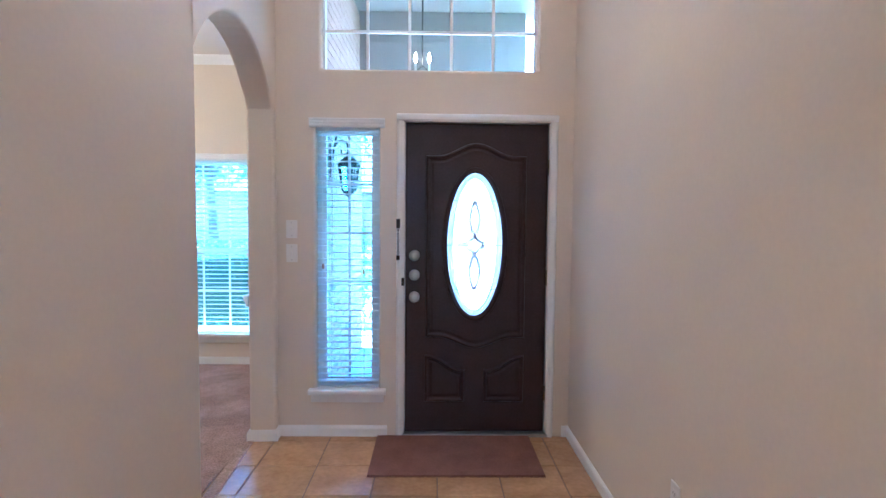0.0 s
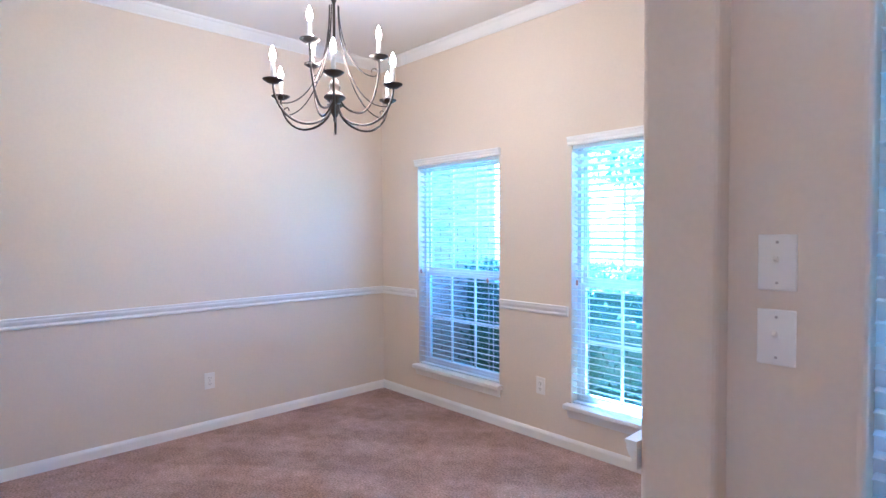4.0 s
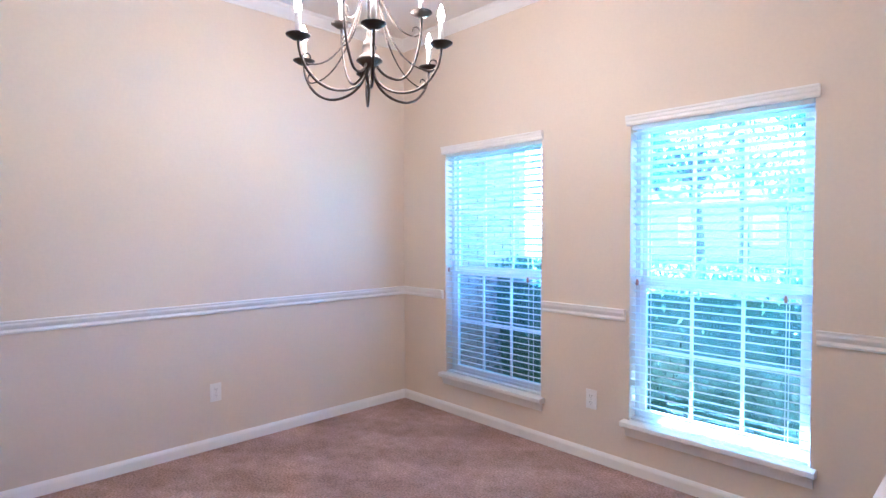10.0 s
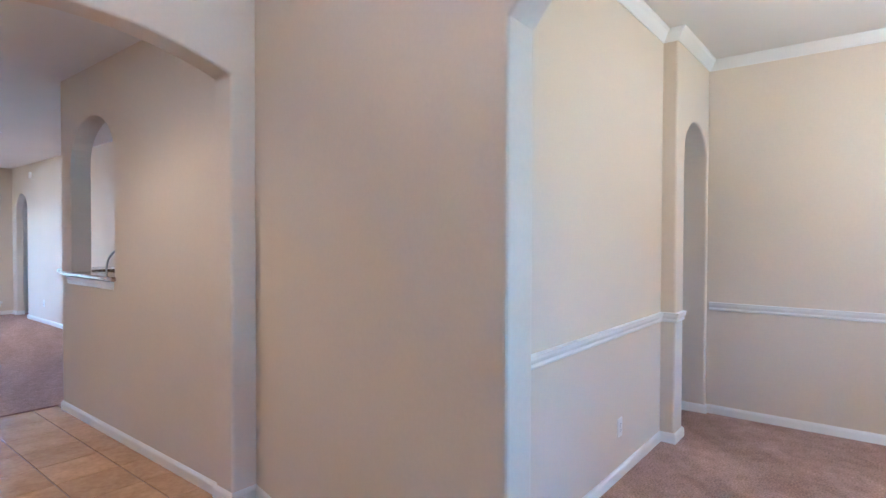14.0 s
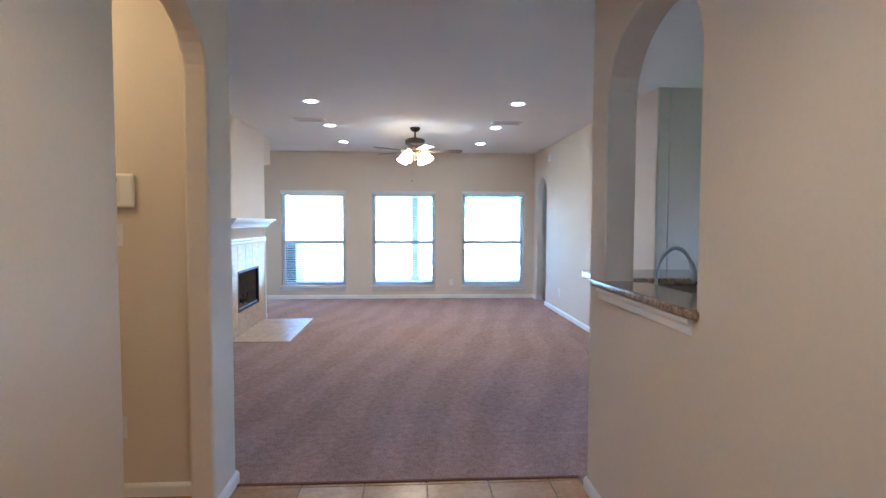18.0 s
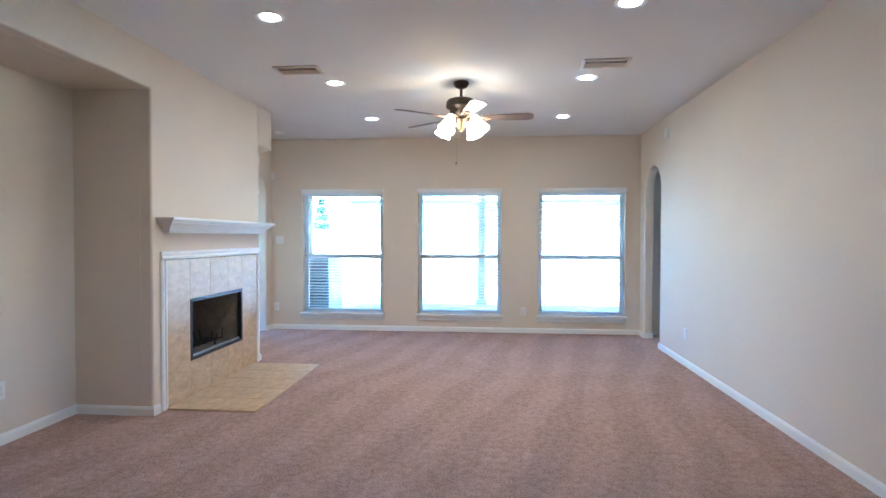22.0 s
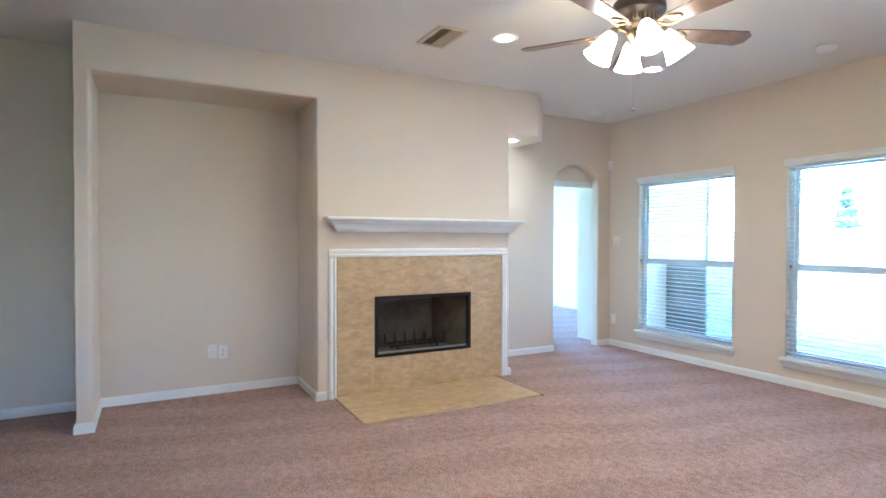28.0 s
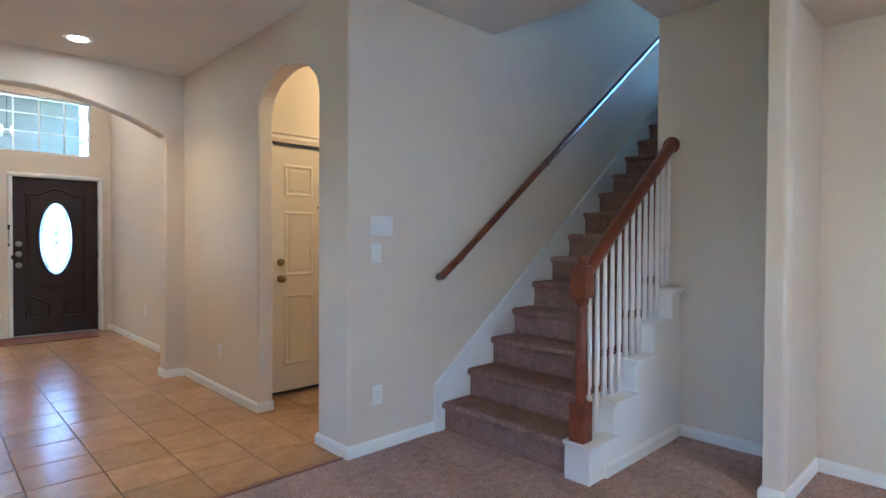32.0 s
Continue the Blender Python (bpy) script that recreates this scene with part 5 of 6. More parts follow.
for x, y in ((1.83, -9.065), (-0.43, -9.04), (1.84, -10.57), (-0.43, -10.59), (1.84, -12.09), (-0.42, -12.145), (0.82, -3.83)):
    can_light(x, y)
can_light(3.25, -11.62, 2.345)
# unseen can, added on the foyer ceiling to carry the fill light
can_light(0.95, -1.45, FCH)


VENTP = mat("vent_almond_enamel", (0.62, 0.55, 0.43), 0.45, scale=12, amount=0.06)


def ceiling_vent(x, y, z):
    v = thing("ceiling_vent", "almond enamelled louvred air vent in the ceiling", "air vent", x, y, z, 0, "ceiling vents")
    bm = bmesh.new()
    for a in ((-0.19, -0.165, -0.11, 0.11), (0.165, 0.19, -0.11, 0.11), (-0.165, 0.165, -0.11, -0.085), (-0.165, 0.165, 0.085, 0.11)):
        add_box(bm, *a, -0.012, -0.0005)
    part("frame", bm, VENTP, v)
    # thin sheet in the firebox colour stands in for the duct's shade; ceiling stays uncut
    part("duct", box(-0.165, 0.165, -0.085, 0.085, -0.0015, -0.0005), SOOT, v, "dark sheet painted as the shaded hollow behind the slats")
    for i in range(9):
        s = part("slat", box(-0.163, 0.163, -0.0065, 0.0065, -0.001, 0.001), VENTP, v)
        s.matrix_basis = pose(0, -0.076 + i * 0.019, -0.009, 35 if i < 5 else -35)
    return v


ceiling_vent(2.035, -10.16, CH)
ceiling_vent(-0.51, -10.19, CH)
for x, y in ((3.25, -12.77), (0.84, -12.79)):
    d = thing("smoke_detector", "round white smoke detector on the ceiling", "smoke detector", x, y, CH)
    part("body", lathe([(0.07, 0), (0.068, -0.018), (0.055, -0.032), (0.02, -0.036)], 24), WHITE, d, smooth=True)
for x, y, z, rz in ((LW + 0.0005, -12.19, 2.555, 90), (3.60, LS + 0.0005, 2.24, 180)):
    d = thing("motion_sensor", "small white motion sensor high on the wall", "sensor", x, y, z, rz)
    part("body", box(-0.03, 0.03, -0.035, 0.0, -0.055, 0.055, 0.008), WHITE, d)
    part("lens", box(-0.02, 0.02, -0.038, -0.033, -0.03, 0.01, 0.003), TRIM, d)

# ---------- ceiling fan ----------
fan = thing("ceiling_fan", "five-blade bronze ceiling fan with four lit bell shades, at rest", "ceiling fan", 0.685, -10.65, 0)
part("canopy", lathe([(0.07, CH), (0.07, CH - 0.02), (0.055, CH - 0.045), (0.03, CH - 0.06), (0.016, CH - 0.062)], 24), BRONZE, fan, smooth=True)
part("downrod", tube([(0, 0, CH - 0.05), (0, 0, 2.61)], 0.013, 12), BRONZE, fan)
part("motor", lathe([(0.02, 2.63), (0.05, 2.625), (0.115, 2.605), (0.135, 2.59), (0.14, 2.545), (0.135, 2.53), (0.10, 2.515), (0.095, 2.47), (0.075, 2.46), (0.06, 2.44)], 32), BRONZE, fan, smooth=True)
bm = bmesh.new()
for i in range(24):
    a = 2 * math.pi * i / 24
    v0 = box(0.1, 0.1045, -0.006, 0.006, 2.478, 2.508)
    bmesh.ops.rotate(v0, verts=v0.verts, cent=(0, 0, 0), matrix=Matrix.Rotation(a, 3, "Z"))
    tmp = bpy.data.meshes.new("t")
    v0.to_mesh(tmp)
    v0.free()
    bm.from_mesh(tmp)
    bpy.data.meshes.remove(tmp)
part("vent_ring", bm, BRASS, fan, "band of small vent slots")
part("light_hub", lathe([(0.06, 2.44), (0.065, 2.42), (0.05, 2.38), (0.03, 2.355), (0.024, 2.33), (0.012, 2.315)], 24), BRASS, fan, smooth=True)
blade_pts = [(0.20, -0.046), (0.40, -0.060), (0.615, -0.07), (0.655, -0.036), (0.655, 0.036), (0.615, 0.07), (0.40, 0.060), (0.20, 0.046)]
b0 = i0 = None
for k in range(5):
    m = pose(0, 0, 2.435, 0, 0, 35 + 72 * k) @ pose(0, 0, 0, -11)
    if b0 is None:
        b0 = part("blade", slab(blade_pts, 0.0, 0.008, 0.003), FANWOOD, fan, "wooden fan blade")
        b0.matrix_basis = m
        bm = tube(bez([(0.085, 0, 0.045), (0.12, 0.0, 0.02), (0.16, 0.03, 0.0), (0.22, 0.038, -0.003), (0.265, 0.015, -0.003), (0.275, 0.0, -0.003), (0.265, -0.015, -0.003), (0.22, -0.038, -0.003), (0.16, -0.03, 0.0), (0.12, 0.0, 0.02)], 6), 0.006, 8)
        i0 = part("blade_iron", bm, BRASS, fan, "scrolled blade bracket", smooth=True)
        i0.matrix_basis = m
    else:
        twin(b0, fan, m)
        twin(i0, fan, m)
a0 = h0 = g0 = None
for k in range(4):
    m = pose(0, 0, 0, 0, 0, 57 + 90 * k)
    if a0 is None:
        a0 = part("lamp_arm", tube(bez([(0.035, 0, 2.40), (0.06, 0, 2.435), (0.10, 0, 2.455), (0.13, 0, 2.445)], 6), 0.008, 10), BRASS, fan, smooth=True)
        h0 = part("lamp_cup", tube([(0.122, 0, 2.456), (0.143, 0, 2.425)], [0.02, 0.029], 16), BRASS, fan)
        sh = lathe([(0.024, 0.0), (0.034, -0.012), (0.046, -0.045), (0.056, -0.09), (0.066, -0.125), (0.080, -0.158), (0.077, -0.158), (0.060, -0.12), (0.048, -0.08), (0.034, -0.03), (0.016, -0.004)], 24)
        bmesh.ops.rotate(sh, verts=sh.verts, cent=(0, 0, 0), matrix=Matrix.Rotation(radians(-32), 3, "Y"))
        bmesh.ops.translate(sh, verts=sh.verts, vec=(0.138, 0, 2.435))
        g0 = part("bell_shade", sh, FANGLOW, fan, "lit frosted glass bell shade", smooth=True)
        for o in (a0, h0, g0):
            o.matrix_basis = m
    else:
        for o in (a0, h0, g0):
            twin(o, fan, m)
part("pull_chain", tube([(0.045, -0.01, 2.345), (0.045, -0.01, 2.035)], 0.0007, 5), BRONZE, fan, "thin dark pull chain")
part("chain_knob", lathe([(0.003, 0.014), (0.011, 0.009), (0.012, 0.004), (0.005, 0.0)], 12, 0.045, -0.01, 2.022), BRONZE, fan, "small dark knob")

# ---------- fireplace ----------
FY0, FY1 = -11.28, -9.655     # tiled field
FZ = 1.165
fp = thing("fireplace", "gas fireplace with beige tile surround, white trim and mantel shelf", "fireplace", kind="structure")
TP = [(0.0, 0.0), (0.022, 0.004), (0.024, 0.02), (0.016, 0.03), (0.02, 0.05), (0.014, 0.066), (0.0, 0.07)]
part("trim_head", prism([(LE - a, FZ + b) for a, b in TP], FY0 - 0.066, FY1 + 0.066, "y"), TRIM, fp, "white moulding over the tiles")
part("trim_side", prism([(LE - a, FY1 + b) for a, b in TP], 0.0, FZ - 0.001, "z"), TRIM, fp, "white moulding beside the tiles")
part("trim_side", prism([(LE - a, FY0 - b) for a, b in TP], 0.0, FZ - 0.001, "z"), TRIM, fp, "white moulding beside the tiles")
# the mantel: a crown profile returned at both ends under a thin shelf
MP = [(0.0, 0.0), (0.010, 0.0), (0.012, 0.012), (0.020, 0.018), (0.024, 0.030), (0.040, 0.052), (0.060, 0.068), (0.072, 0.074), (0.074, 0.082), (0.086, 0.086), (0.088, 0.094), (0.0, 0.094)]
bm = run(MP, [(LE, -9.655, 1.378), (LE - 0.035, -9.655, 1.378), (LE - 0.035, -11.365, 1.378), (LE, -11.365, 1.378)])
part("mantel_crown", bm, TRIM, fp, "white crown moulding under the mantel shelf")
part("mantel_core", box(LE - 0.0345, LE - 0.0005, -11.364, -9.656, 1.378, 1.472), TRIM, fp)
part("mantel_shelf", box(LE - 0.145, LE - 0.0005, -11.475, -9.545, 1.473, 1.497, 0.005), TRIM, fp, "white mantel shelf with eased edges")
part("tile_backing", box(LE - 0.0125, LE - 0.0005, FY0, -10.935, 0.0, FZ), FGROUT, fp)
part("tile_backing", box(LE - 0.0125, LE - 0.0005, -9.985, FY1, 0.0, FZ), FGROUT, fp)
part("tile_backing", box(LE - 0.0125, LE - 0.0005, -10.935, -9.985, 0.0, 0.305), FGROUT, fp)
part("tile_backing", box(LE - 0.0125, LE - 0.0005, -10.935, -9.985, 0.828, FZ), FGROUT, fp)


def wall_tile(y0, y1, z0, z1):
    g = 0.0015
    part("tile", box(LE - 0.014, LE - 0.006, y0 + g, y1 - g, z0 + g, z1 - g, 0.0015, 1), FTILE, fp)


ys = [FY1, -9.985, -10.315, -10.645, -10.935, FY0]
for a, b in zip(ys[1:], ys):
    wall_tile(a, b, 0.828, FZ)
    wall_tile(a, b, 0.0, 0.305)
for a, b in ((-9.985, FY1), (FY0, -10.935)):
    wall_tile(a, b, 0.305, 0.58)
    wall_tile(a, b, 0.58, 0.828)
# firebox
bm = bmesh.new()
FBX = LE + 0.42
fb = [(LE - 0.004, -9.99), (LE - 0.004, -10.93), (FBX, -10.74), (FBX, -10.18)]
part("firebox_floor", prism(fb, 0.301, 0.311, "z"), SOOT, fp)
part("firebox_roof", prism(fb, 0.825, 0.835, "z"), BLACK, fp)
for a, b in ((1, 2), (2, 3), (3, 0)):
    (x0, y0), (x1_, y1_) = fb[a], fb[b]
    bm = bmesh.new()
    vs = [bm.verts.new(v) for v in ((x0, y0, 0.303), (x1_, y1_, 0.303), (x1_, y1_, 0.828), (x0, y0, 0.828))]
    bm.faces.new(vs)
    bmesh.ops.recalc_face_normals(bm, faces=bm.faces[:])
    bmesh.ops.solidify(bm, geom=bm.faces[:], thickness=0.02)
    part("firebox_panel", bm, SOOT, fp, "sooty refractory panel")
bm = bmesh.new()
for q in ((-10.935, -10.905, 0.305, 0.828), (-10.015, -9.985, 0.305, 0.828), (-10.905, -10.015, 0.305, 0.328), (-10.905, -10.015, 0.798, 0.828)):
    add_box(bm, LE - 0.018, LE + 0.02, *q)
part("firebox_frame", bm, BLACK, fp, "black metal firebox frame")
part("glass_track", box(LE + 0.002, LE + 0.012, -10.9, -10.02, 0.329, 0.345), STEEL, fp, "pale metal track")
gr = thing("fire_grate", "black iron log grate standing in the firebox", "grate", LE + 0.2, -10.46, 0.312)
for i in range(6):
    y = -0.25 + i * 0.1
    part("bar", tube([(-0.12, y, 0.12 if i % 2 else 0.16), (-0.115, y, 0.06), (0.0, y, 0.05), (0.11, y, 0.055), (0.12, y, 0.13)], 0.008, 8), BLACK, gr)
for x in (-0.07, 0.07):
    part("cross_bar", tube([(x, -0.27, 0.05), (x, 0.27, 0.05)], 0.008, 8), BLACK, gr)
    for y in (-0.2, 0.2):
        part("leg", tube([(x, y, 0.0), (x, y, 0.05)], 0.008, 8), BLACK, gr)
# hearth
hearth = thing("hearth", "beige tile hearth set flush in the carpet before the fireplace", "hearth", kind="structure")
HX, HY0, HY1 = 2.2, -11.2, -9.635
part("bed", box(HX, LE - 0.016, HY0, HY1, 0.0005, 0.0125), FGROUT, hearth)
for i in range(5):
    for j in range(2):
        w = (HY1 - HY0) / 5
        d = (LE - 0.016 - HX) / 2
        part("tile", box(HX + j * d + 0.002, HX + (j + 1) * d - 0.002, HY0 + i * w + 0.002, HY0 + (i + 1) * w - 0.002, 0.006, 0.014, 0.002, 1), FTILE, hearth)
part("edge_strip", box(HX, LE - 0.02, HY0 - 0.02, HY0 - 0.001, 0.0, 0.012), RAILW, hearth, "thin brown edge strip")

# ---------- living room plates ----------
wall_plate("wall_outlet", "white outlet low in the niche", NB - 0.0005, -8.85, 0.352, -90, "outlet", category="outlet")
wall_plate("cable_plate", "white cable jack plate low in the niche", NB - 0.0005, -8.765, 0.362, -90, "coax", category="cable jack")
wall_plate("light_switch", "white double toggle plate on the living room wall", 3.50, LS + 0.0005, 1.308, 180, "switch", 2)
wall_plate("wall_outlet", "white outlet low on the window wall", 3.55, LS + 0.0005, 0.33, 180, "outlet", category="outlet")
wall_plate("wall_outlet", "white outlet between the living room windows", -0.04, LS + 0.0005, 0.305, 180, "outlet", category="outlet")
wall_plate("wall_outlet", "white outlet low on the living room wall", LW + 0.0005, -11.56, 0.34, 90, "outlet", category="outlet")
wall_plate("wall_outlet", "white outlet low on the living room wall", LW + 0.0005, -8.53, 0.35, 90, "outlet", category="outlet")
wall_plate("light_switch", "white three-toggle plate at the foot of the stair", 1.969, SWY - 0.0005, 1.357, 0, "switch", 3)
wall_plate("light_switch", "white single toggle plate at the foot of the stair", 1.926, SWY - 0.0005, 1.192, 0)
wall_plate("wall_outlet", "white outlet low beside the stair", 1.938, SWY - 0.0005, 0.335, 0, "outlet", category="outlet")

# bedroom doorway trim
bd = thing("door_casing_bedroom", "white casing of the open bedroom doorway", "door casing", kind="structure")
part("head", box(3.725, 3.741, -13.19, -12.50, 1.97, 2.03, 0.003), TRIM, bd)
part("side", box(3.725, 3.741, -12.575, -12.50, 0.0, 1.97, 0.003), TRIM, bd)
part("jamb", box(3.742, 3.87, -12.592, -12.577, 0.0, 1.97), TRIM, bd)
bedroom_door = thing("door_3", "white panel door standing open inside the bedroom", "door", 3.875, -12.60, 0.01, 78, kind="structure")
part("leaf", box(-0.002, 0.033, -0.72, -0.01, 0.0, 1.96, 0.003), TRIM, bedroom_door)
part("door_knob", lathe([(0.026, 0), (0.01, 0.008), (0.01, 0.03), (0.025, 0.04), (0.02, 0.055), (0.004, 0.06)], 16), STEEL, bedroom_door, "nickel knob", smooth=True).matrix_basis = pose(-0.002, -0.66, 0.95, 0, -90)

# ---------- outside: front ----------
GRASS = mat("lawn_grass", (0.10, 0.14, 0.05), 0.95, spots=(0.07, 0.10, 0.035), scale=2, fine=(60, 0.3))
CONC = mat("concrete", (0.60, 0.585, 0.55), 0.9, scale=2, amount=0.12, fine=(60, 0.08))
ASPH = mat("asphalt", (0.12, 0.12, 0.12), 0.9, scale=3, amount=0.2, fine=(80, 0.2))
LEAF = through_lit(mat("leaf_green", (0.05, 0.075, 0.045), 0.3, spots=(0.09, 0.12, 0.075), scale=9), 0.25, (0.16, 0.24, 0.10))
BARK = mat("bark", (0.12, 0.085, 0.06), 0.95, scale=12, amount=0.4, bump=0.6, bump_scale=30)
CEDAR = mat("weathered_fence_wood", (0.44, 0.38, 0.31), 0.9, spots=(0.34, 0.29, 0.23), scale=4, fine=(50, 0.15))
STUCCO = mat("pale_siding", (0.62, 0.58, 0.52), 0.85, scale=2, amount=0.08)
ROOFM = mat("grey_roof_shingle", (0.16, 0.15, 0.14), 0.95, scale=6, amount=0.3)
MORTAR = mat("mortar", (0.45, 0.42, 0.38), 0.95, scale=20, amount=0.2)
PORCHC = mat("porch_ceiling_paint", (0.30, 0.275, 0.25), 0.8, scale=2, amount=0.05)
g = part("ground", box(-400, 400, -400, 400, -0.6, -0.16), GRASS)
tagged(g, "green lawn round the house", "ground", kind="structure")
g = part("road", box(-200, 200, 13, 20, -0.158, -0.15), ASPH)
tagged(g, "grey asphalt street in front of the house", "road", kind="structure")
g = part("porch_floor", box(-0.1, 2.6, 0.165, 2.9, -0.155, -0.03), CONC)
tagged(g, "concrete porch slab at the front door", "porch", kind="structure")
g = part("front_path", box(-0.2, 2.6, 2.91, 13.0, -0.157, -0.10), CONC)
tagged(g, "concrete path to the street", "path", kind="structure")
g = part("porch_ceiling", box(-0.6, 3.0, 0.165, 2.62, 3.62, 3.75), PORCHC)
tagged(g, "painted ceiling of the front porch", "porch ceiling", kind="structure")
# added out of view to shade the dining room blinds from the sun
g = part("front_eave", box(-4.2, -0.2, DN + 0.17, DN + 1.05, 2.96, 3.12), STUCCO)
tagged(g, "pale boxed eave over the dining room windows", "eave", kind="structure")
# unseen slab; its height and front edge only serve to block sun
g = part("roof_slab", box(-6.0, 9.0, -14.2, 3.6, 5.85, 6.0), ROOFM)
tagged(g, "unseen flat grey roof slab, stretched forward to shade the windows", "roof", kind="structure")


def brick_wall(name, label, axis, d0, d1, u0, u1, z0, z1, pieces=False):
    """A brick skin with recessed joints; bricks in running bond on one face."""
    w = thing(name, label, "brick wall", kind="structure")
    part("mortar", box(d0, d1, u0, u1, z0, z1) if axis == "x" else box(u0, u1, d0, d1, z0, z1), MORTAR, w)
    bl, bh, j = 0.20, 0.063, 0.010
    rows = int((z1 - z0) / (bh + j))
    verts, faces = [], []
    for sgn, d in ((-1, d0), (1, d1)):
        for r in range(rows):
            zz = z0 + r * (bh + j)
            u = u0 - (bl + j) / 2 * (r % 2)
            while u < u1:
                a, b = max(u, u0 + 0.001), min(u + bl, u1 - 0.001)
                if b - a > 0.02:
                    e = d + sgn * 0.008
                    lo, hi = min(d, e), max(d, e)
                    k = len(verts)
                    for x in (lo, hi):
                        for y in (a, b):
                            for z in (zz, zz + bh):
                                verts.append((x, y, z) if axis == "x" else (y, x, z))
                    faces += [tuple(k + i for i in f) for f in ((0, 1, 3, 2), (4, 6, 7, 5), (0, 4, 5, 1), (2, 3, 7, 6), (0, 2, 6, 4), (1, 5, 7, 3))]
                u += bl + j
    me = bpy.data.meshes.new("bricks")
    me.from_pydata(verts, [], faces)
    me.materials.append(BRICK)
    o = new("bricks", me)
    o.parent = w
    o["kind"] = "stuff"
    o["label"] = "red-brown bricks in running bond"
    return w


brick_wall("porch_wall_west", "red-brown brick side wall of the porch", "x", -0.16, 0.17, 0.17, 2.6, -0.15, 3.6)
brick_wall("porch_wall_east", "red-brown brick side wall of the porch", "x", 1.95, 2.3, 0.17, 1.5, -0.15, 3.6)
brick_wall("dining_brick_pier", "red-brown brick pier projecting beside the dining room window", "x", -4.1, -3.12, 1.918, 2.75, -0.15, 3.6)
brick_wall("facade_brick", "red-brown brick front of the dining room", "y", 1.925, 2.02, -3.1, -0.16, -0.15, 0.29)

bm = bmesh.new()
for i in range(14):
    xa, xb = 0.172 + 1.776 * i / 14, 0.172 + 1.776 * (i + 1) / 14
    add_box(bm, xa, xb, 2.42, 2.60, 2.36 + 0.2 * math.sin(math.pi * (i + 0.5) / 14), 3.618)
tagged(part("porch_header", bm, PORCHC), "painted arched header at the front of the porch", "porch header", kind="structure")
pl = thing("porch_post", "dark square porch post at the front edge", "post", 0.36, 2.72, -0.03)
part("shaft", box(-0.07, 0.07, -0.07, 0.07, 0.0, 3.64, 0.006), ROOFM, pl)
lan = thing("wall_lantern", "black scrolled wall lantern with glass on the brick porch wall", "lantern", 0.18, 0.75, 1.84)
part("back_plate", box(0.0, 0.015, -0.05, 0.05, -0.10, 0.16, 0.004), BLACK, lan)
part("scroll", tube(bez([(0.01, 0, 0.10), (0.06, 0, 0.18), (0.12, 0, 0.17), (0.13, 0, 0.10), (0.09, 0, 0.08), (0.08, 0, 0.12)], 6), 0.007, 8), BLACK, lan)
part("scroll", tube(bez([(0.01, 0, 0.02), (0.05, 0, 0.24), (0.10, 0, 0.26), (0.14, 0, 0.20), (0.14, 0, 0.08)], 6), 0.006, 8), BLACK, lan)
part("roof_cap", lathe([(0.09, 0.0), (0.06, 0.04), (0.02, 0.07), (0.008, 0.10)], 12, 0.14, 0, 0.0), BLACK, lan)
part("glass_body", lathe([(0.05, -0.20), (0.08, 0.0)], 8, 0.14, 0, 0.0), GLASS, lan)
for k in range(8):
    a = 2 * math.pi * k / 8
    part("cage_bar", tube([(0.14 + 0.052 * math.cos(a), 0.052 * math.sin(a), -0.20), (0.14 + 0.083 * math.cos(a), 0.083 * math.sin(a), 0.0)], 0.005, 6), BLACK, lan)
part("base", lathe([(0.055, -0.20), (0.03, -0.23), (0.008, -0.25)], 12, 0.14, 0, 0.0), BLACK, lan)
pd = thing("porch_pendant", "hanging porch pendant with two lit candle bulbs", "pendant light", 0.87, 1.35, -0.27)
part("canopy", lathe([(0.06, 3.888), (0.05, 3.86), (0.01, 3.85)], 18), PEWTER, pd)
part("rod", tube([(0, 0, 3.86), (0, 0, 3.02)], 0.006, 8), PEWTER, pd)
for sx in (-0.06, 0.06):
    part("arm", tube([(0, 0, 3.04), (sx, 0.02 * sx, 2.98), (sx, 0.02 * sx, 3.0)], 0.005, 6), PEWTER, pd)
    part("sleeve", tube([(sx, 0, 2.99), (sx, 0, 3.06)], 0.010, 10), WHITE, pd)
    part("bulb", lathe([(0.007, 3.06), (0.016, 3.09), (0.008, 3.13), (0.002, 3.15)], 12, sx, 0, 0), BULB, pd, "lit flame-shaped bulb")


def leaf_mass(name, label, category, boxes, n, size, seed, mater, kind="", dense=1.0):
    """Many small leaves scattered through boxes, as one crown or hedge."""
    r = random.Random(seed)
    verts, faces = [], []
    for i in range(n):
        bx = boxes[i % len(boxes)]
        c = Vector((r.uniform(bx[0], bx[1]), r.uniform(bx[2], bx[3]), r.uniform(bx[4], bx[5])))
        q = Euler((r.uniform(0, 6.3), r.uniform(0, 6.3), r.uniform(0, 6.3))).to_matrix()
        s = size * r.uniform(0.6, 1.3)
        k = len(verts)
        for u, v, w in ((-1, 0, 0), (0, -0.45, 0.06), (1, 0, 0), (0, 0.45, 0.06)):
            verts.append(c + q @ Vector((u * s, v * s, w * s)))
        faces.append((k, k + 1, k + 2, k + 3))
    me = bpy.data.meshes.new(name)
    me.from_pydata(verts, [], faces)
    me.materials.append(mater)
    return me


hed = thing("hedge", "clipped dark green hedge under the dining room windows", "hedge", kind="stuff")
me = leaf_mass("leaves", "", "", [(-3.05, -0.3, 2.15, 2.75, -0.1, 1.06)] * 4 + [(-3.0, -0.35, 2.2, 2.7, 1.02, 1.17)], 11000, 0.028, 3, LEAF)
o = new("leaves", me)
o.parent = hed
bm = box(-3.0, -0.35, 2.28, 2.65, -0.16, 0.98)
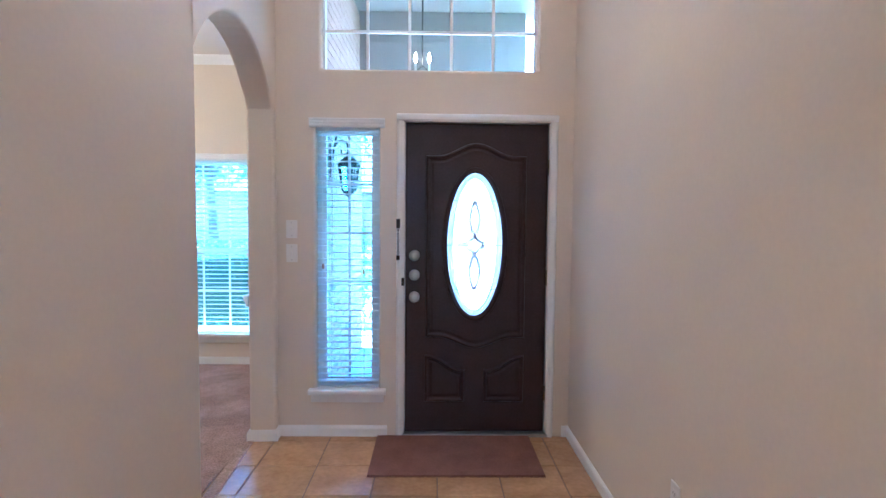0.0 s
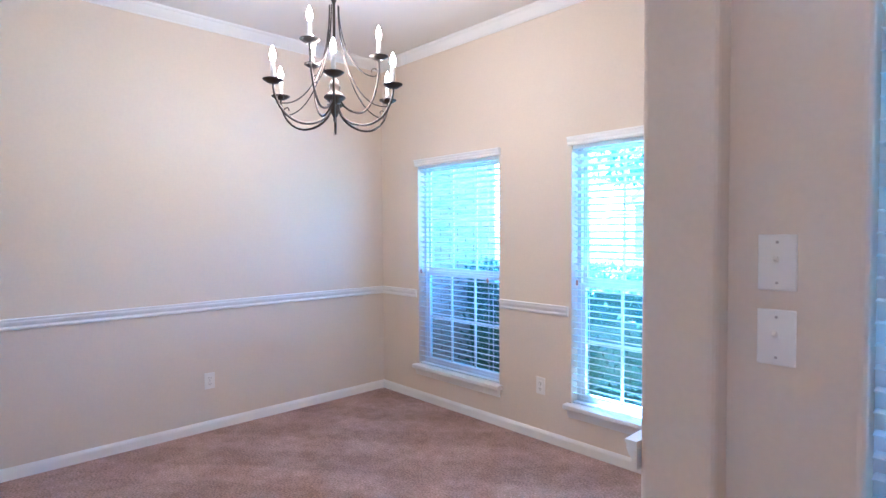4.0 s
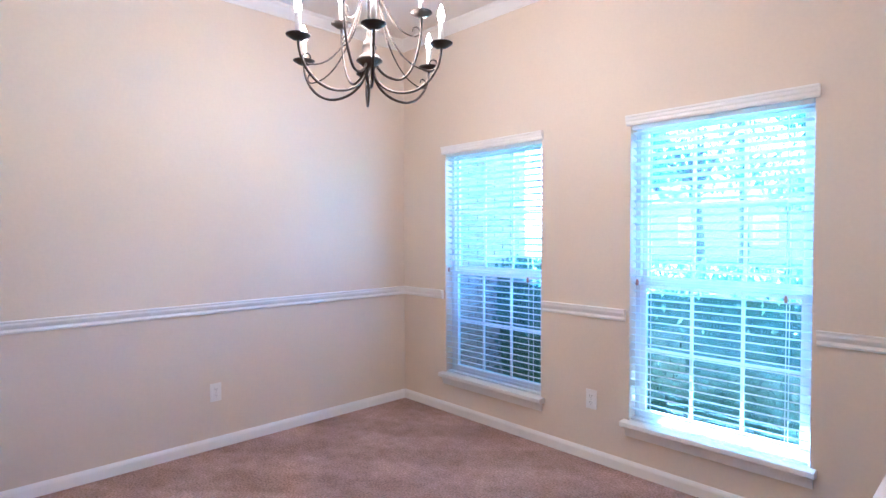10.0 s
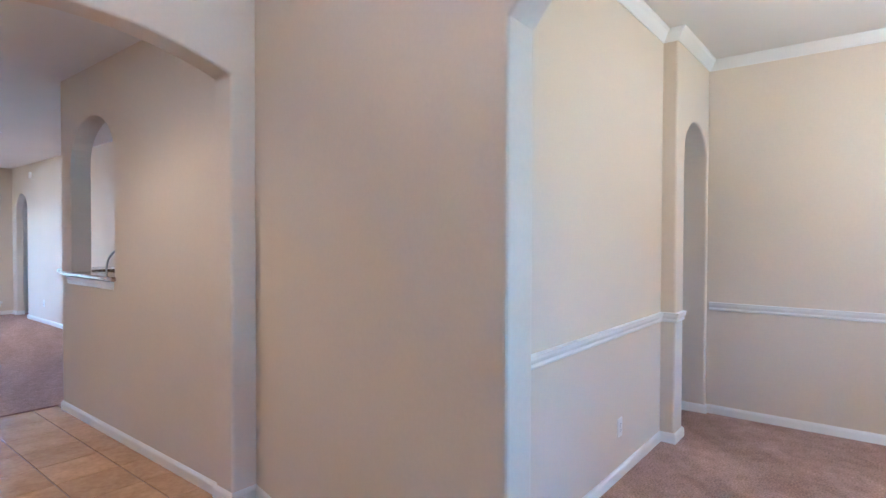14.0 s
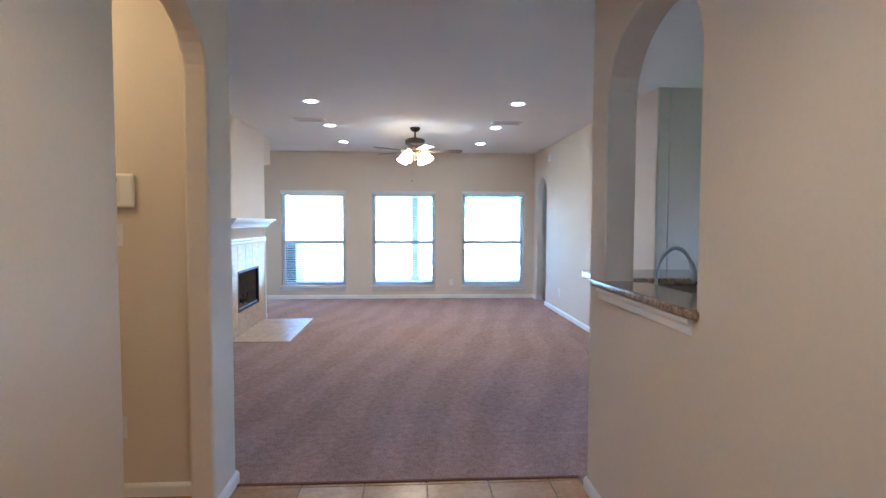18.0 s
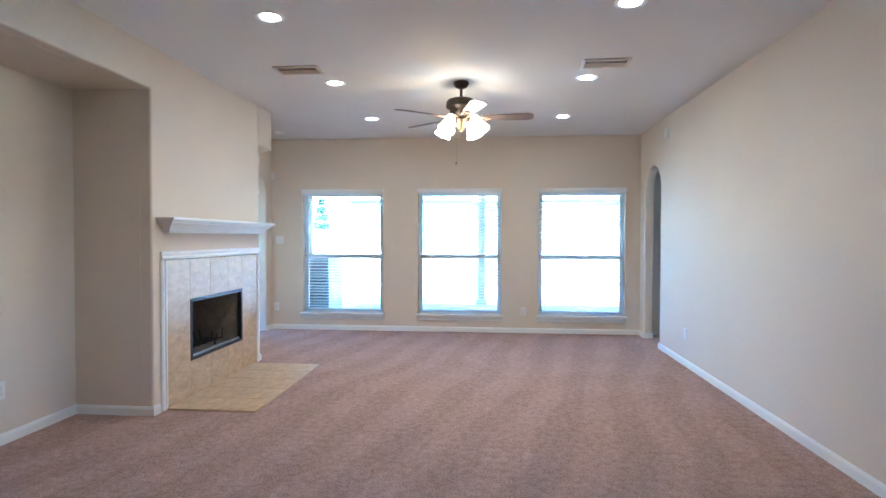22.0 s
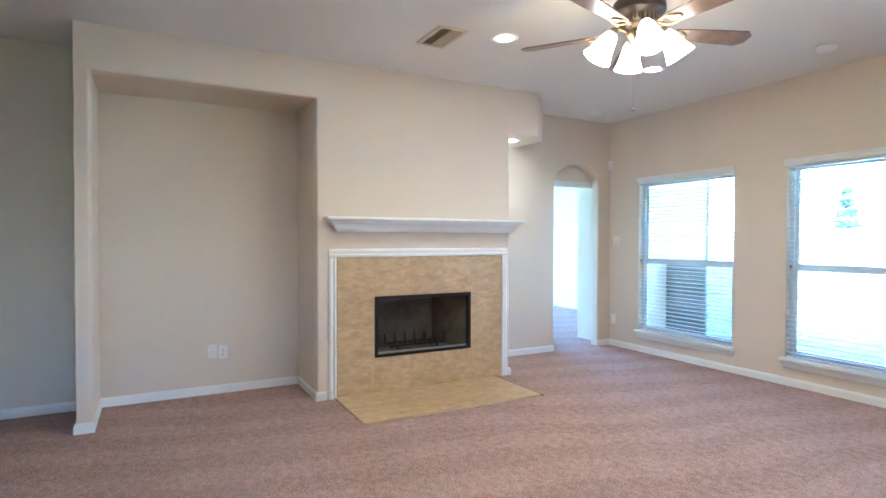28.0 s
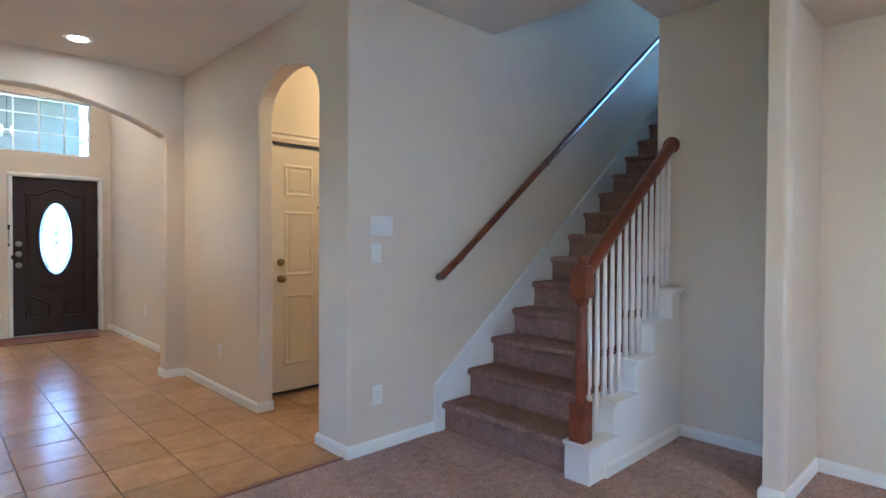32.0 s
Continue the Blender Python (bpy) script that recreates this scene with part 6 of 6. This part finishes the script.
bmesh.ops.subdivide_edges(bm, edges=bm.edges[:], cuts=6, use_grid_fill=True)
for v in bm.verts:
    v.co += noise.noise_vector(v.co * 3) * 0.06
part("inner_mass", bm, LEAF, hed)

shr = thing("shrub", "rounded dark green shrub beside the front path", "shrub", kind="stuff")
o = new("leaves", leaf_mass("leaves", "", "", [(-0.75, 0.05, 4.1, 4.9, -0.15, 1.1), (-0.65, -0.05, 4.2, 4.8, 0.9, 1.28)], 4200, 0.03, 8, LEAF))
o.parent = shr
part("stem", tube([(-0.35, 4.5, -0.16), (-0.36, 4.48, 0.4), (-0.33, 4.5, 0.9)], [0.03, 0.02, 0.01], 6), BARK, shr)


def tree(label, x, y, h, crown, seed, n=2600, leaf=0.11, cone=False):
    t = thing("tree", label, "tree", x, y, -0.16)
    r = random.Random(seed)
    pts = [(0.06 * math.sin(i), 0.05 * math.cos(i * 1.3), h * 0.62 * i / 6) for i in range(7)]
    part("trunk", tube(pts, [0.16 * h / 6 * (1 - 0.1 * i) for i in range(7)], 10), BARK, t)
    boxes = []
    if cone:
        for i in range(9):
            z = h * (0.12 + 0.1 * i)
            w = crown * (1 - i / 9.5)
            boxes.append((-w, w, -w, w, z, z + h * 0.07))
    else:
        for i in range(9):
            a = r.uniform(0, 6.3)
            d = crown * r.uniform(0.1, 0.75)
            cx, cy, cz = d * math.cos(a), d * math.sin(a), h * r.uniform(0.45, 0.9)
            w = crown * r.uniform(0.28, 0.48)
            boxes.append((cx - w, cx + w, cy - w, cy + w, cz - w * 0.6, cz + w * 0.6))
            part("limb", tube([(0, 0, h * 0.4), (cx * 0.5, cy * 0.5, (h * 0.45 + cz) / 2), (cx, cy, cz)], [0.07, 0.05, 0.02], 6), BARK, t)
    o = new("crown", leaf_mass("crown", "", "", boxes, n, leaf, seed, LEAF))
    o.parent = t
    return t


for i, (x, y, h, c) in enumerate(((-5.5, 12.5, 6.5, 2.4), (-1.6, 27.0, 8.0, 3.4), (-8.5, 25.0, 9.0, 3.8), (4.5, 25.0, 8.0, 3.3), (-15, 30, 9, 4), (11, 28, 9, 4), (-3.4, 17.0, 5.5, 1.7))):
    tree("leafy green street tree with an uneven crown", x, y, h, c, 11 + i)


PANEW = mat("pale_window_pane", (0.55, 0.60, 0.62), 0.15, scale=3, amount=0.1)
ACM = mat("grey_painted_steel", (0.30, 0.33, 0.34), 0.5, scale=6, amount=0.1)


def house(label, x, y, w, d, h, wallm, face):
    """A plain one-storey house across the way; face is +1 or -1, the side with windows."""
    e = thing("house", label, "house", x, y, -0.16)
    part("wall", box(-w / 2, w / 2, -d / 2, d / 2, 0, h), wallm, e)
    part("roof", prism([(-d / 2 - 0.5, h), (d / 2 + 0.5, h), (0, h + d * 0.32)], -w / 2 - 0.5, w / 2 + 0.5, "x"), ROOFM, e)
    yy = face * d / 2
    for u in (-w * 0.33, -w * 0.1, w * 0.14, w * 0.36):
        win = part("window", box(u - 0.55, u + 0.55, min(yy, yy + face * 0.05), max(yy, yy + face * 0.05), 0.9, 2.3), TRIM, e)
        part("pane", box(u - 0.47, u + 0.47, min(yy + face * 0.05, yy + face * 0.058), max(yy + face * 0.05, yy + face * 0.058), 0.98, 2.22), PANEW, win, "pale reflecting pane")
    return e


house("brick house across the street with a grey roof", -7, 33, 16, 9, 3.0, BRICK, -1)
house("brick house across the street with a grey roof", 13, 33, 16, 9, 3.0, BRICK, -1)

# ---------- outside: back ----------
g = part("patio", box(-6.5, 9.0, -21.5, -13.56, -0.156, -0.04), CONC)
tagged(g, "pale concrete patio behind the living room", "patio", kind="structure")
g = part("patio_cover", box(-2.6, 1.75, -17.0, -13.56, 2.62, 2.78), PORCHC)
tagged(g, "painted ceiling of the covered patio", "patio cover", kind="structure")
for x in (-2.4, 0.62):
    p = thing("patio_post", "pale square post holding the patio cover", "post", x, -16.85, -0.04)
    part("shaft", box(-0.08, 0.08, -0.08, 0.08, 0.0, 2.66, 0.006), STUCCO, p)
    part("foot", box(-0.11, 0.11, -0.11, 0.11, 0.0, 0.12, 0.006), STUCCO, p)
ac = thing("air_conditioner", "grey louvred outdoor air conditioning unit on the ground", "air conditioner", 3.55, -15.0, 0.03)
part("pad", box(-0.5, 0.5, -0.5, 0.5, -0.072, 0.0, 0.01), CONC, ac, "concrete pad under the unit")
part("case", box(-0.42, 0.42, -0.42, 0.42, 0.0, 1.0, 0.02), ACM, ac)
for i in range(14):
    part("louvre", box(-0.40, 0.40, 0.421, 0.432, 0.08 + i * 0.06, 0.11 + i * 0.06), ROOFM, ac)
fence = thing("fence", "weathered cedar privacy fence along the back yard", "fence", kind="structure")
f0 = part("picket", box(0.0, 0.135, -0.01, 0.01, 0.0, 1.75), CEDAR, fence)
f0.matrix_basis = pose(-12, -24, -0.16)
for i in range(1, 170):
    twin(f0, fence, pose(-12 + i * 0.142, -24, -0.16 + 0.012 * math.sin(i * 2.1)))
for z in (0.25, 1.4):
    part("fence_rail", box(-12, 12.2, -24.06, -24.012, z, z + 0.09), CEDAR, fence)
tree("conical green tree beyond the fence", 6.7, -25.4, 2.95, 0.62, 40, 2200, 0.07, True)
tree("leafy green tree beyond the back fence", -9.0, -30.0, 8.0, 3.4, 41)
house("pale neighbour house behind the fence", -1.0, -34, 15, 9, 3.1, STUCCO, 1)

# ---------- floor tiles ----------
rng = random.Random(9)
P, TX, TY = 0.347, -0.028, -0.085
tile_me = box(-P / 2 + 0.003, P / 2 - 0.003, -P / 2 + 0.003, P / 2 - 0.003, -0.006, 0.0, 0.0025, 1)
proto = part("tile", tile_me, TILE, FLOOR_HALL)
first = True
edge = {}
nx0, nx1 = int(math.floor((HW - TX) / P)), int(math.ceil((3.6 - TX) / P))
ny0, ny1 = int(math.floor((HEND - TY) / P)), int(math.ceil((0.0 - TY) / P))
for i in range(nx0, nx1):
    for j in range(ny0, ny1):
        x0, x1, y0, y1 = TX + i * P, TX + (i + 1) * P, TY + j * P, TY + (j + 1) * P
        xa, xb, ya, yb = max(x0, HW - 0.0), min(x1, 3.6), max(y0, HEND + 0.004 if x0 < HE else SWY + 0.055), min(y1, 0.0)
        cx, cy = (x0 + x1) / 2, (y0 + y1) / 2
        if cx > HE + 0.25 and not (-6.1 < cy < -4.5):
            continue
        m = pose(0, 0, rng.uniform(-0.0006, 0.0006), rng.uniform(-0.08, 0.08), rng.uniform(-0.08, 0.08))
        if xa < HE + 0.027 < xb and ya < SWY + 0.05:
            # the tile at the wall's end is cut round the corner
            bm = box(xa + 0.003, HE + 0.027, ya + 0.003, yb - 0.003, -0.006, 0.0)
            if yb > SWY + 0.08:
                add_box(bm, HE + 0.0275, xb - 0.003, SWY + 0.056, yb - 0.003, -0.006, 0.0)
            part("tile", bm, TILE, FLOOR_HALL)
        elif xb - xa > P - 0.01 and yb - ya > P - 0.01:
            if first:
                proto.matrix_basis = pose(cx, cy, 0) @ m
                first = False
            else:
                twin(proto, FLOOR_HALL, pose(cx, cy, 0) @ m)
        elif xb - xa > 0.02 and yb - ya > 0.02:
            part("tile", box(xa + 0.003, xb - 0.003, ya + 0.003, yb - 0.003, -0.006, 0.0, 0.0025, 1), TILE, FLOOR_HALL)
ob = part("carpet_edge", box(HW, HE, HEND - 0.012, HEND + 0.006, -0.01, 0.006), MATC)
tagged(ob, "brown carpet edge where the tiles begin", "carpet edge", kind="structure")
